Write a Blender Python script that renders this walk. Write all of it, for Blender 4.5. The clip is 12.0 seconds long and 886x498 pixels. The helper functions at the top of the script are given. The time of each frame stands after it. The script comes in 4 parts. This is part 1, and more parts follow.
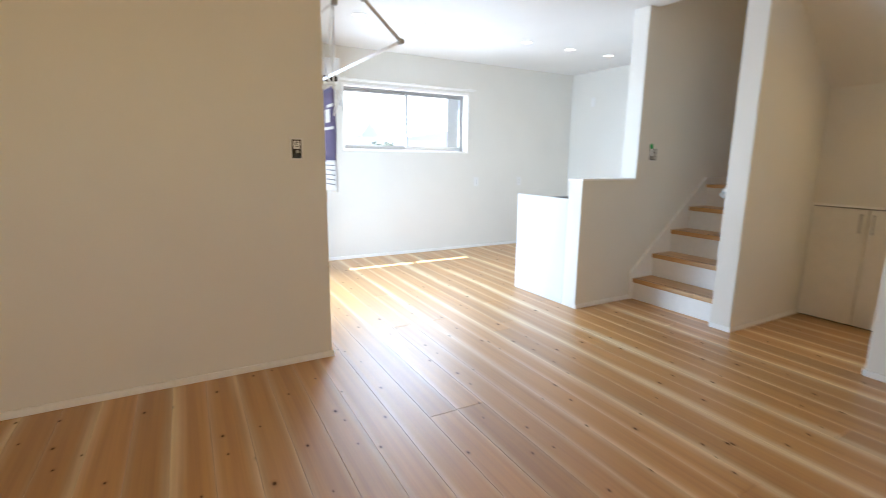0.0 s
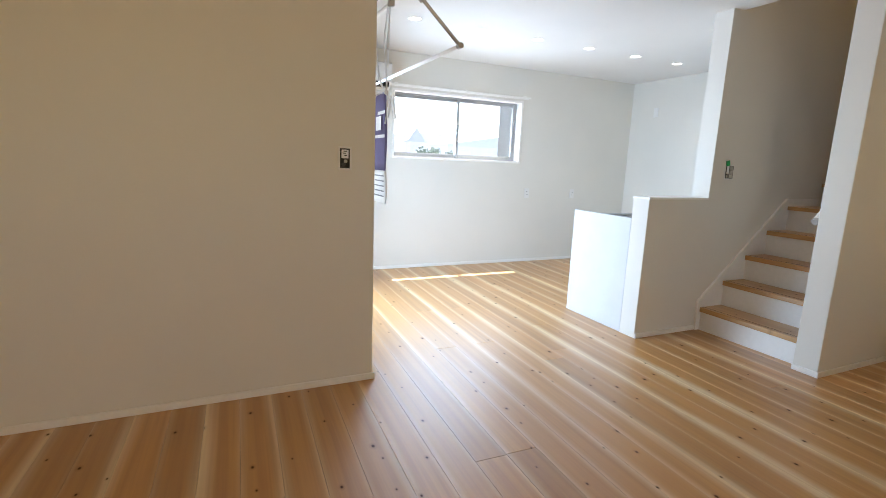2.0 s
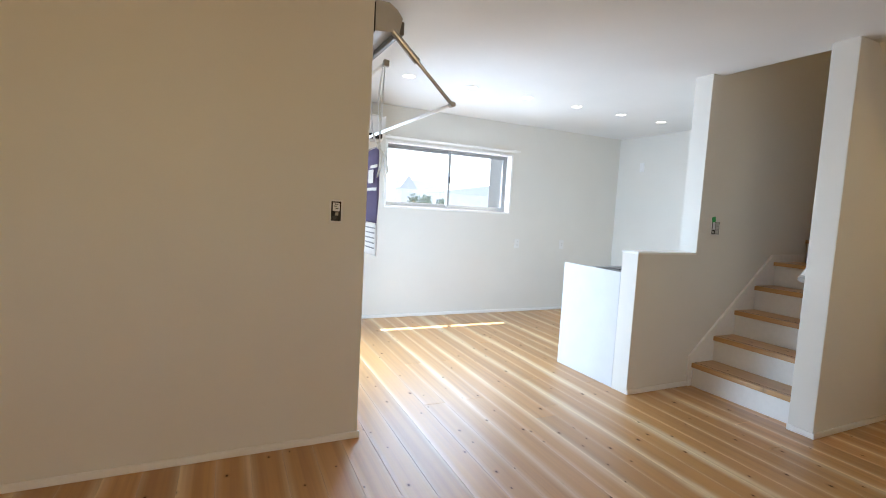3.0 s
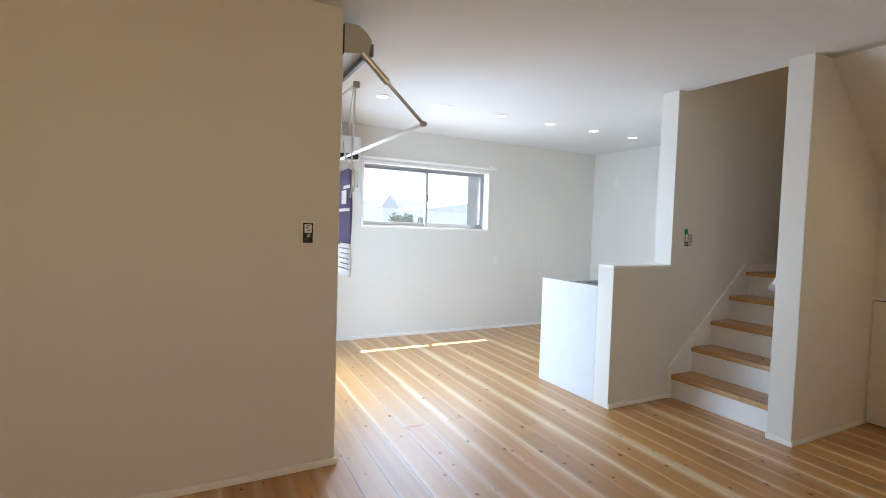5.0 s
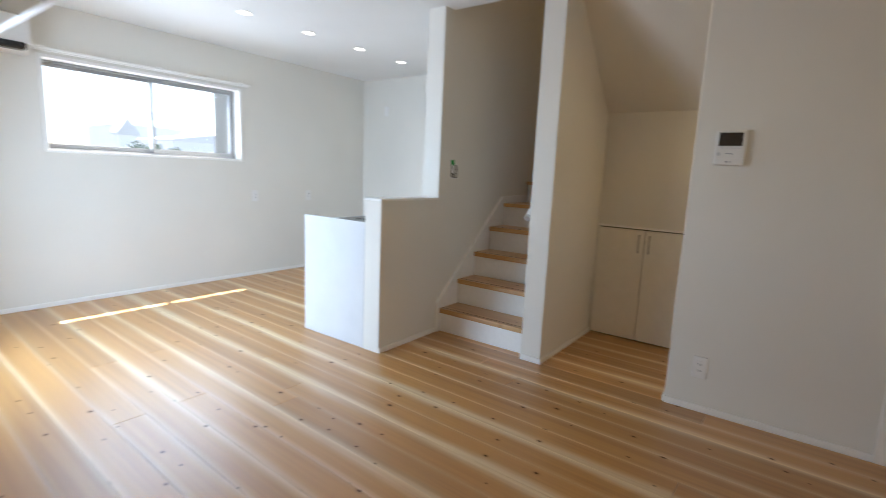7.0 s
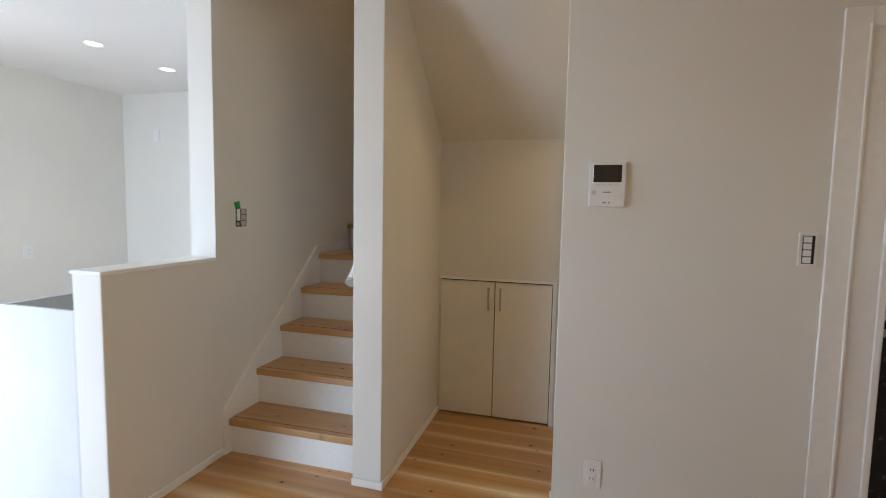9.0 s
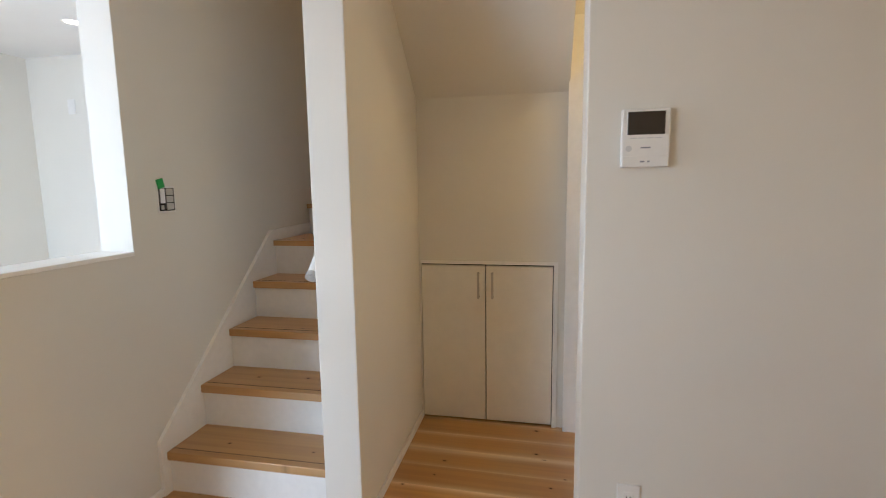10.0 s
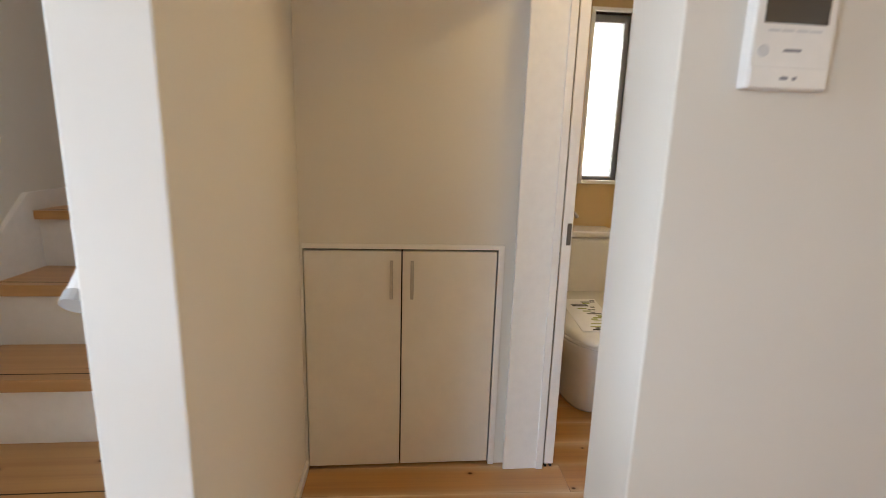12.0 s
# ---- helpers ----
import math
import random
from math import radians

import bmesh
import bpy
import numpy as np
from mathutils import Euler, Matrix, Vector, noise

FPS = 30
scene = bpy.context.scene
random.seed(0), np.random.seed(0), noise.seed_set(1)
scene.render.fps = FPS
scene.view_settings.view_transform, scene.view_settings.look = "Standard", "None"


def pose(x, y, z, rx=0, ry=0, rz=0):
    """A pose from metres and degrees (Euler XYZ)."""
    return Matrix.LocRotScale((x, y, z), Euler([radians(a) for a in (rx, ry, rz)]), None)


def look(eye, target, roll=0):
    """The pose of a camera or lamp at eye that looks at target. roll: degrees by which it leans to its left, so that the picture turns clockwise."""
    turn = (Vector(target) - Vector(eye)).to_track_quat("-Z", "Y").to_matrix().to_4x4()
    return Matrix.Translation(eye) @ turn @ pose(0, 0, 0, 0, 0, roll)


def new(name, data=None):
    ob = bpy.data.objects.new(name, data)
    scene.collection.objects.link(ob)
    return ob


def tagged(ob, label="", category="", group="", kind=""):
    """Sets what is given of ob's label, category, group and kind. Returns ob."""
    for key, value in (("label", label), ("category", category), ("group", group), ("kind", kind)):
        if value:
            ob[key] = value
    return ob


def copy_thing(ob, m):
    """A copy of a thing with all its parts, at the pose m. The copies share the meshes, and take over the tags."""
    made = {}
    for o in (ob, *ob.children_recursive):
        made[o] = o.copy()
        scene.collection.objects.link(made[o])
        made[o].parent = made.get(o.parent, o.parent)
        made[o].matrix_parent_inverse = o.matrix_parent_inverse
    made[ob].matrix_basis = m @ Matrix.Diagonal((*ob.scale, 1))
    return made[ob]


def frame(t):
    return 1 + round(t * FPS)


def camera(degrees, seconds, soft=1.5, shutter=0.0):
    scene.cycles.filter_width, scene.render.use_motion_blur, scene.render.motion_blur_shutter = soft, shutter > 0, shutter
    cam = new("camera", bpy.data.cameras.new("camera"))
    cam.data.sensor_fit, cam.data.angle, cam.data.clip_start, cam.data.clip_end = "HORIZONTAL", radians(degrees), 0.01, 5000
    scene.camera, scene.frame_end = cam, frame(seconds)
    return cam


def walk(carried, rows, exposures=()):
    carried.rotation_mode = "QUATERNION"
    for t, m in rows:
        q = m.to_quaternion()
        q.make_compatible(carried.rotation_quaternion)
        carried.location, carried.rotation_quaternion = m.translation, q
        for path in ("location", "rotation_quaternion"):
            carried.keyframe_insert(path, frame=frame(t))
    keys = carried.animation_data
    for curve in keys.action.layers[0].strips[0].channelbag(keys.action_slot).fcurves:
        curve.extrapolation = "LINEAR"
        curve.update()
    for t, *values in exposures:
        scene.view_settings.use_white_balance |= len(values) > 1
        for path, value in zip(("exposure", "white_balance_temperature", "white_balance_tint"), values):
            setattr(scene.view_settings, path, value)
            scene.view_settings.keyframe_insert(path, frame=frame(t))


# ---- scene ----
cam = camera(85.6, 12.0, soft=0.8, shutter=0.5)
PATH = [
    (0, (0.414, 0.675, 1.197), (1.391, 2.38, 0.824), 0.7),
    (0.5, (0.469, 0.777, 1.226), (1.286, 2.566, 0.865), 2.5),
    (1, (0.481, 0.843, 1.232), (1.3, 2.631, 0.87), 1.8),
    (1.5, (0.471, 0.881, 1.232), (1.284, 2.676, 0.888), 2.5),
    (2, (0.467, 0.905, 1.235), (1.293, 2.692, 0.88), 2.3),
    (2.5, (0.475, 0.917, 1.246), (1.326, 2.701, 0.937), 2.8),
    (3, (0.476, 0.924, 1.276), (1.34, 2.72, 1.112), 3.2),
    (5, (0.524, 0.917, 1.283), (1.45, 2.687, 1.196), 1.8),
    (5.5, (0.592, 0.925, 1.274), (1.547, 2.674, 1.112), 1.8),
    (6, (0.676, 0.97, 1.268), (1.735, 2.649, 1.03), 1.4),
    (6.5, (0.801, 1.095, 1.257), (2.141, 2.547, 0.949), 2.1),
    (7, (0.946, 1.23, 1.237), (2.542, 2.393, 0.922), 2.5),
    (7.2, (1.019, 1.282, 1.233), (2.682, 2.339, 0.892), 2.3),
    (8.8, (1.721, 1.592, 1.3), (3.625, 2.179, 1.122), 0.8),
    (9, (1.817, 1.637, 1.314), (3.737, 2.175, 1.15), 1.1),
    (9.5, (2.005, 1.761, 1.298), (3.941, 2.195, 1.046), 1.3),
    (10, (2.248, 1.837, 1.287), (4.191, 2.232, 1.029), -0.8),
    (10.5, (2.438, 1.952, 1.271), (4.389, 2.25, 0.95), -0.3),
    (11.2, (2.737, 2.082, 1.267), (4.713, 2.034, 0.962), 1.6),
    (11.6, (2.895, 2.123, 1.267), (4.853, 1.957, 0.897), 1.0),
    (12, (3.048, 2.13, 1.229), (4.998, 1.942, 0.825), 1.7),
]
walk(cam, [(t, look(eye, target, roll)) for t, eye, target, roll in PATH],
     exposures=[(0.0, 2.64, 6250, 8.5), (0.5, 2.46, 6250, 8.5), (1.0, 2.40, 6250, 8.5), (3.0, 2.36, 6250, 8.5), (5.5, 2.2, 6300, 9), (7.0, 2.18, 6250, 9), (8.8, 2.34, 6400, 10.5), (9.5, 2.56, 6500, 10.5), (10.5, 2.74, 6550, 11), (12.0, 2.86, 6600, 12)])

# ---- world, sun, large lights ----
world = bpy.data.worlds.new("world")
scene.world = world
world.use_nodes = True
wn, wl = world.node_tree.nodes, world.node_tree.links
sky = wn.new("ShaderNodeTexSky")
sky.sky_type = "NISHITA"
sky.sun_disc = False
SUN = Vector((0.12, 0.385, 1.0)).normalized()
sky.sun_elevation = math.asin(SUN.z)
sky.sun_rotation = math.atan2(SUN.x, SUN.y)
wl.new(sky.outputs[0], wn["Background"].inputs[0])
wn["Background"].inputs[1].default_value = 0.12

sun_data = bpy.data.lights.new("sun", "SUN")
sun_data.energy, sun_data.angle, sun_data.color = 4.2, radians(0.5), (1.0, 0.98, 0.95)
sun = new("sun", sun_data)
sun.matrix_world = look(SUN * 30, (0, 0, 0))


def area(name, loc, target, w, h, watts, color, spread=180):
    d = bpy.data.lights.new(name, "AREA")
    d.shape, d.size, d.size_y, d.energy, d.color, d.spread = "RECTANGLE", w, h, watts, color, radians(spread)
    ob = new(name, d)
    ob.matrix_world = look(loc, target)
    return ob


area("sky_light_balcony", (1.13, 4.66, 1.0), (3.0, 4.72, 0.62), 1.05, 1.8, 12.0, (0.54, 0.735, 1.0), 140)
# unseen orange fill lamp, added to warm the left wall; no sky behind it
area("warm_fill_south", (0.2, -1.65, 1.7), (-0.3, 3.4, 1.5), 1.9, 0.85, 3.5, (1.0, 0.66, 0.20), 140)
area("sky_light_window", (3.03, 6.33, 1.64), (3.03, 4.0, 0.8), 1.5, 0.62, 6.6, (0.70, 0.83, 1.0), 140)
area("sky_light_toilet", (5.88, 0.95, 1.53), (4.5, 0.95, 1.45), 0.34, 0.9, 1.7, (1.0, 0.97, 0.92))
# warm lamps: passage to the toilet, and above the stairs
area("lamp_passage", (4.33, 1.15, 2.385), (4.33, 1.15, 0.0), 0.09, 0.09, 0.60, (1.0, 0.72, 0.32))
area("lamp_stairwell", (4.75, 2.95, 4.88), (4.75, 2.95, 0.0), 0.09, 0.09, 0.95, (1.0, 0.63, 0.22))


# ---- materials ----
def material(name, base=(0.8, 0.8, 0.8), rough=0.5, metal=0.0, spec=0.5):
    m = bpy.data.materials.new(name)
    m.use_nodes = True
    b = m.node_tree.nodes["Principled BSDF"]
    b.inputs["Base Color"].default_value = (*base, 1)
    b.inputs["Roughness"].default_value = rough
    b.inputs["Metallic"].default_value = metal
    b.inputs["Specular IOR Level"].default_value = spec
    return m, m.node_tree.nodes, m.node_tree.links, b


def node(nodes, kind, **values):
    n = nodes.new(kind)
    for key, v in values.items():
        n.inputs[key.replace("_", " ")].default_value = v
    return n


def ramp(nodes, stops):
    n = nodes.new("ShaderNodeValToRGB")
    e = n.color_ramp.elements
    while len(e) < len(stops):
        e.new(0.5)
    for el, (p, c) in zip(e, stops):
        el.position, el.color = p, (*c, 1)
    return n


def plaster(name, base, rough=0.85, relief=0.12, size=260.0, blotch=0.03):
    """Wallpaper: fine embossed relief and a faint uneven tone."""
    m, n, l, b = material(name, base, rough, spec=0.25)
    tc = n.new("ShaderNodeTexCoord")
    big = node(n, "ShaderNodeTexNoise", Scale=1.3, Detail=3.0)
    fine = node(n, "ShaderNodeTexNoise", Scale=size, Detail=4.0, Roughness=0.7)
    l.new(tc.outputs["Object"], big.inputs["Vector"])
    l.new(tc.outputs["Object"], fine.inputs["Vector"])
    lo, hi = [tuple(c * k for c in base) for k in (1 - blotch, 1 + blotch * 0.6)]
    r = ramp(n, [(0.3, lo), (0.7, hi)])
    l.new(big.outputs["Fac"], r.inputs["Fac"])
    l.new(r.outputs["Color"], b.inputs["Base Color"])
    bump = node(n, "ShaderNodeBump", Strength=relief, Distance=0.0015)
    l.new(fine.outputs["Fac"], bump.inputs["Height"])
    l.new(bump.outputs["Normal"], b.inputs["Normal"])
    return m


def plain(name, base, rough=0.4, metal=0.0, spec=0.5, wear=0.04, size=30.0, relief=0.03):
    """Painted, moulded or metal surface with slight unevenness in tone and gloss."""
    m, n, l, b = material(name, base, rough, metal, spec)
    tc = n.new("ShaderNodeTexCoord")
    noi = node(n, "ShaderNodeTexNoise", Scale=size, Detail=5.0, Roughness=0.6)
    l.new(tc.outputs["Object"], noi.inputs["Vector"])
    r = ramp(n, [(0.25, tuple(c * (1 - wear) for c in base)), (0.75, tuple(min(1, c * (1 + wear * 0.5)) for c in base))])
    l.new(noi.outputs["Fac"], r.inputs["Fac"])
    l.new(r.outputs["Color"], b.inputs["Base Color"])
    mr = node(n, "ShaderNodeMapRange")
    mr.inputs["To Min"].default_value, mr.inputs["To Max"].default_value = max(0.02, rough - 0.06), min(1, rough + 0.08)
    l.new(noi.outputs["Fac"], mr.inputs["Value"])
    l.new(mr.outputs["Result"], b.inputs["Roughness"])
    bump = node(n, "ShaderNodeBump", Strength=relief, Distance=0.002)
    l.new(noi.outputs["Fac"], bump.inputs["Height"])
    l.new(bump.outputs["Normal"], b.inputs["Normal"])
    return m


def wood(name, heart, sap, knot, rough=0.42, along="Y", width=0.152, coat=1.5, sheen=0.36):
    """Knotty softwood: long grain, pale sapwood towards the plank's edges, small dark knots."""
    m, n, l, b = material(name, heart, rough, spec=0.25)
    tc = n.new("ShaderNodeTexCoord")
    info = n.new("ShaderNodeObjectInfo")
    shift = n.new("ShaderNodeVectorMath")
    shift.operation = "MULTIPLY_ADD"
    rnd = n.new("ShaderNodeCombineXYZ")
    for i, k in enumerate((3.1, 41.0, 17.0)):
        mul = n.new("ShaderNodeMath")
        mul.operation = "MULTIPLY"
        mul.inputs[1].default_value = k
        l.new(info.outputs["Random"], mul.inputs[0])
        l.new(mul.outputs[0], rnd.inputs[i])
    add = n.new("ShaderNodeVectorMath")
    add.operation = "ADD"
    l.new(tc.outputs["Object"], add.inputs[0])
    l.new(rnd.outputs[0], add.inputs[1])

    def stretched(sx, sy, sz):
        mp = n.new("ShaderNodeMapping")
        mp.inputs["Scale"].default_value = (sx, sy, sz) if along == "Y" else (sy, sx, sz)
        l.new(add.outputs[0], mp.inputs["Vector"])
        return mp

    # pale sapwood along either edge, as wide as each piece's colour slot says (red: one edge, green: the other)
    band = node(n, "ShaderNodeTexNoise", Scale=1.0, Detail=3.0, Roughness=0.5)
    l.new(stretched(5.0, 0.9, 3.0).outputs[0], band.inputs["Vector"])
    cut = n.new("ShaderNodeSeparateXYZ")
    l.new(tc.outputs["Object"], cut.inputs[0])
    sapw = n.new("ShaderNodeSeparateColor")
    l.new(info.outputs["Color"], sapw.inputs["Color"])

    def calc(op, a, b_, c=None):
        m_ = n.new("ShaderNodeMath")
        m_.operation = op
        for slot, v in enumerate((a, b_, c)):
            if v is None:
                continue
            if isinstance(v, (int, float)):
                m_.inputs[slot].default_value = v
            else:
                l.new(v, m_.inputs[slot])
        return m_.outputs[0]

    across = cut.outputs["X" if along == "Y" else "Y"]
    wobble = calc("MULTIPLY_ADD", band.outputs["Fac"], 0.10, -0.05)
    sides = []
    for sign, reach in ((1.0, sapw.outputs[0]), (-1.0, sapw.outputs[1])):
        depth = calc("MULTIPLY_ADD", across, sign, width / 2)
        shy = calc("SUBTRACT", calc("MULTIPLY", reach, width), depth)
        near = node(n, "ShaderNodeMapRange")
        near.interpolation_type = "SMOOTHSTEP"
        near.inputs["From Min"].default_value, near.inputs["From Max"].default_value = -0.028, 0.038
        l.new(calc("ADD", shy, calc("MULTIPLY", wobble, calc("MINIMUM", calc("MULTIPLY", reach, 3.0), 1.0))), near.inputs["Value"])
        sides.append(near.outputs["Result"])
    edge = calc("MAXIMUM", sides[0], sides[1])
    # grain
    grain = node(n, "ShaderNodeTexNoise", Scale=1.0, Detail=6.0, Roughness=0.62)
    l.new(stretched(95.0, 1.6, 30.0).outputs[0], grain.inputs["Vector"])
    wave = node(n, "ShaderNodeTexNoise", Scale=1.0, Detail=2.0)
    l.new(stretched(26.0, 0.7, 10.0).outputs[0], wave.inputs["Vector"])
    rb = ramp(n, [(0.0, heart), (0.5, tuple(0.62 * a + 0.38 * c for a, c in zip(heart, sap))), (1.0, sap)])
    l.new(edge, rb.inputs["Fac"])
    rg = ramp(n, [(0.30, (0.74, 0.68, 0.60)), (0.55, (1, 1, 1))])
    l.new(grain.outputs["Fac"], rg.inputs["Fac"])
    mx = n.new("ShaderNodeMix")
    mx.data_type, mx.blend_type = "RGBA", "MULTIPLY"
    mx.inputs["Factor"].default_value = 0.35
    l.new(rb.outputs["Color"], mx.inputs[6])
    l.new(rg.outputs["Color"], mx.inputs[7])
    rw = ramp(n, [(0.36, (0.80, 0.71, 0.58)), (0.5, (0.97, 0.95, 0.92)), (0.62, (1.06, 1.07, 1.08))])
    l.new(wave.outputs["Fac"], rw.inputs["Fac"])
    mx2 = n.new("ShaderNodeMix")
    mx2.data_type, mx2.blend_type = "RGBA", "MULTIPLY"
    mx2.inputs["Factor"].default_value = 0.6
    l.new(mx.outputs[2], mx2.inputs[6])
    l.new(rw.outputs["Color"], mx2.inputs[7])
    # tone of each plank
    tone = node(n, "ShaderNodeMapRange")
    tone.inputs["To Min"].default_value, tone.inputs["To Max"].default_value = 0.86, 1.10
    l.new(info.outputs["Random"], tone.inputs["Value"])
    hsv = n.new("ShaderNodeHueSaturation")
    l.new(mx2.outputs[2], hsv.inputs["Color"])
    l.new(tone.outputs["Result"], hsv.inputs["Value"])
    # knots: few of the cells carry one
    vor = node(n, "ShaderNodeTexVoronoi", Scale=1.0)
    vor.voronoi_dimensions = "2D"
    l.new(stretched(6.5, 4.4, 4.0).outputs[0], vor.inputs["Vector"])
    kr = ramp(n, [(0.024, (1, 1, 1)), (0.042, (0.55, 0.55, 0.55)), (0.06, (0.2, 0.2, 0.2)), (0.12, (0, 0, 0))])
    sep = n.new("ShaderNodeSeparateColor")
    l.new(vor.outputs["Color"], sep.inputs["Color"])
    grow = node(n, "ShaderNodeMapRange")
    grow.inputs["To Min"].default_value, grow.inputs["To Max"].default_value = 0.8, 2.1
    l.new(sep.outputs[1], grow.inputs["Value"])
    far = n.new("ShaderNodeMath")
    far.operation = "MULTIPLY"
    l.new(vor.outputs["Distance"], far.inputs[0])
    l.new(grow.outputs["Result"], far.inputs[1])
    l.new(far.outputs[0], kr.inputs["Fac"])
    pick = n.new("ShaderNodeMath")
    pick.operation = "GREATER_THAN"
    pick.inputs[1].default_value = 0.50
    l.new(sep.outputs[0], pick.inputs[0])
    km = n.new("ShaderNodeMath")
    km.operation = "MULTIPLY"
    l.new(kr.outputs["Color"], km.inputs[0])
    l.new(pick.outputs[0], km.inputs[1])
    mk = n.new("ShaderNodeMix")
    mk.data_type = "RGBA"
    l.new(km.outputs[0], mk.inputs["Factor"])
    l.new(hsv.outputs["Color"], mk.inputs[6])
    mk.inputs[7].default_value = (*knot, 1)
    l.new(mk.outputs[2], b.inputs["Base Color"])
    mr = node(n, "ShaderNodeMapRange")
    mr.inputs["To Min"].default_value, mr.inputs["To Max"].default_value = rough - 0.05, rough + 0.12
    l.new(grain.outputs["Fac"], mr.inputs["Value"])
    l.new(mr.outputs["Result"], b.inputs["Roughness"])
    b.inputs["Coat Roughness"].default_value, b.inputs["Coat IOR"].default_value = sheen, coat
    # the knots soak up the finish
    l.new(calc("MULTIPLY_ADD", km.outputs[0], -0.8, 1.0), b.inputs["Coat Weight"])
    l.new(calc("MULTIPLY_ADD", km.outputs[0], -0.2, 0.25), b.inputs["Specular IOR Level"])
    bump = node(n, "ShaderNodeBump", Strength=0.12, Distance=0.0015)
    l.new(grain.outputs["Fac"], bump.inputs["Height"])
    l.new(bump.outputs["Normal"], b.inputs["Normal"])
    return m


def glass(name, tint=(1, 1, 1), frosted=False):
    m = bpy.data.materials.new(name)
    m.use_nodes = True
    n, l = m.node_tree.nodes, m.node_tree.links
    n.remove(n["Principled BSDF"])
    out = n["Material Output"]
    clear = n.new("ShaderNodeBsdfTranslucent" if frosted else "ShaderNodeBsdfTransparent")
    clear.inputs[0].default_value = (*tint, 1)
    gloss = n.new("ShaderNodeBsdfGlossy")
    gloss.inputs["Roughness"].default_value = 0.25 if frosted else 0.02
    fr = node(n, "ShaderNodeFresnel", IOR=1.45)
    mix = n.new("ShaderNodeMixShader")
    l.new(fr.outputs[0], mix.inputs[0])
    l.new(clear.outputs[0], mix.inputs[1])
    l.new(gloss.outputs[0], mix.inputs[2])
    l.new(mix.outputs[0], out.inputs[0])
    return m


def cloth(name, color, through_light):
    """Thin woven cloth that lets some light through."""
    m, n, l, b = material(name, color, 0.85, spec=0.2)
    tc = n.new("ShaderNodeTexCoord")
    weave = node(n, "ShaderNodeTexNoise", Scale=400.0, Detail=2.0)
    l.new(tc.outputs["Object"], weave.inputs["Vector"])
    bump = node(n, "ShaderNodeBump", Strength=0.2, Distance=0.001)
    l.new(weave.outputs["Fac"], bump.inputs["Height"])
    l.new(bump.outputs["Normal"], b.inputs["Normal"])
    back = n.new("ShaderNodeBsdfTranslucent")
    back.inputs[0].default_value = (*color, 1)
    mix = n.new("ShaderNodeMixShader")
    mix.inputs[0].default_value = through_light
    l.new(b.outputs[0], mix.inputs[1])
    l.new(back.outputs[0], mix.inputs[2])
    l.new(mix.outputs[0], n["Material Output"].inputs[0])
    return m


def glow(name, color, strength):
    m, n, l, b = material(name, color, 0.4)
    b.inputs["Emission Color"].default_value = (*color, 1)
    b.inputs["Emission Strength"].default_value = strength
    return m


M_WALL = plaster("wallpaper_white", (0.79, 0.757, 0.687))
M_TAN = plaster("toilet_wallpaper_tan", (0.64, 0.47, 0.25))
M_CEIL = plaster("ceiling_paper", (0.86, 0.85, 0.83), size=180.0)
M_TRIM = plain("trim_white", (0.90, 0.875, 0.83), 0.32)
M_DOOR = plain("cabinet_door_white", (0.86, 0.82, 0.73), 0.35, size=12.0)
M_PANEL = plain("kitchen_panel_white", (0.71, 0.715, 0.715), 0.07, size=8.0, relief=0.0)
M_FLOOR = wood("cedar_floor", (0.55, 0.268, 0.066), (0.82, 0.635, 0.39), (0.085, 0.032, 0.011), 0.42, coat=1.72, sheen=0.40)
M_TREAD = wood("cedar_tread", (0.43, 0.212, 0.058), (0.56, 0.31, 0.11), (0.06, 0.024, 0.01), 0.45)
M_GAP = plain("joint_dark", (0.06, 0.04, 0.025), 0.9)
M_RISER = plain("riser_white", (0.87, 0.845, 0.80), 0.45)
M_ALU = plain("aluminium_sash", (0.37, 0.37, 0.37), 0.4, 0.35, size=60.0)
M_DARKALU = plain("dark_aluminium", (0.17, 0.16, 0.15), 0.4, 0.6)
M_STEEL = plain("brushed_steel", (0.56, 0.53, 0.48), 0.35, 0.9, size=80.0)
M_GLASS = glass("window_glass")
M_FROST = glass("frosted_glass", (0.95, 0.97, 0.98), True)
M_PLASTIC = plain("white_plastic", (0.83, 0.81, 0.775), 0.35)
M_GREY = plain("grey_plastic", (0.45, 0.44, 0.42), 0.4)
M_BLACK = plain("black_plastic", (0.02, 0.018, 0.018), 0.25)
M_SCREEN = plain("dark_screen", (0.035, 0.03, 0.028), 0.12, spec=0.6)
M_TOP = plain("dark_worktop", (0.07, 0.072, 0.078), 0.25, size=120.0, wear=0.2)
M_STONE = plain("grey_worktop", (0.42, 0.42, 0.42), 0.3, size=150.0, wear=0.15)
M_OLIVE = plain("olive_print", (0.30, 0.33, 0.06), 0.6)
M_LIGHTGREY = plain("light_grey_plastic", (0.62, 0.62, 0.62), 0.4)
M_GREEN = plain("green_tape", (0.02, 0.35, 0.08), 0.5)
M_PURPLE = cloth("purple_cloth", (0.27, 0.24, 0.40), 0.5)
M_RIBBON = cloth("white_ribbon", (0.88, 0.88, 0.88), 0.5)
M_PAPER = plain("white_paper", (0.85, 0.85, 0.85), 0.7)
M_INK = plain("grey_print", (0.25, 0.25, 0.28), 0.7)
M_CERAMIC = plain("ceramic_white", (0.80, 0.78, 0.74), 0.12, size=5.0, relief=0.0)
M_LAMP = glow("downlight_glow", (1.0, 0.96, 0.9), 0.6)
M_ARM = plain("dull_grey_metal", (0.40, 0.39, 0.37), 0.32, 0.8)
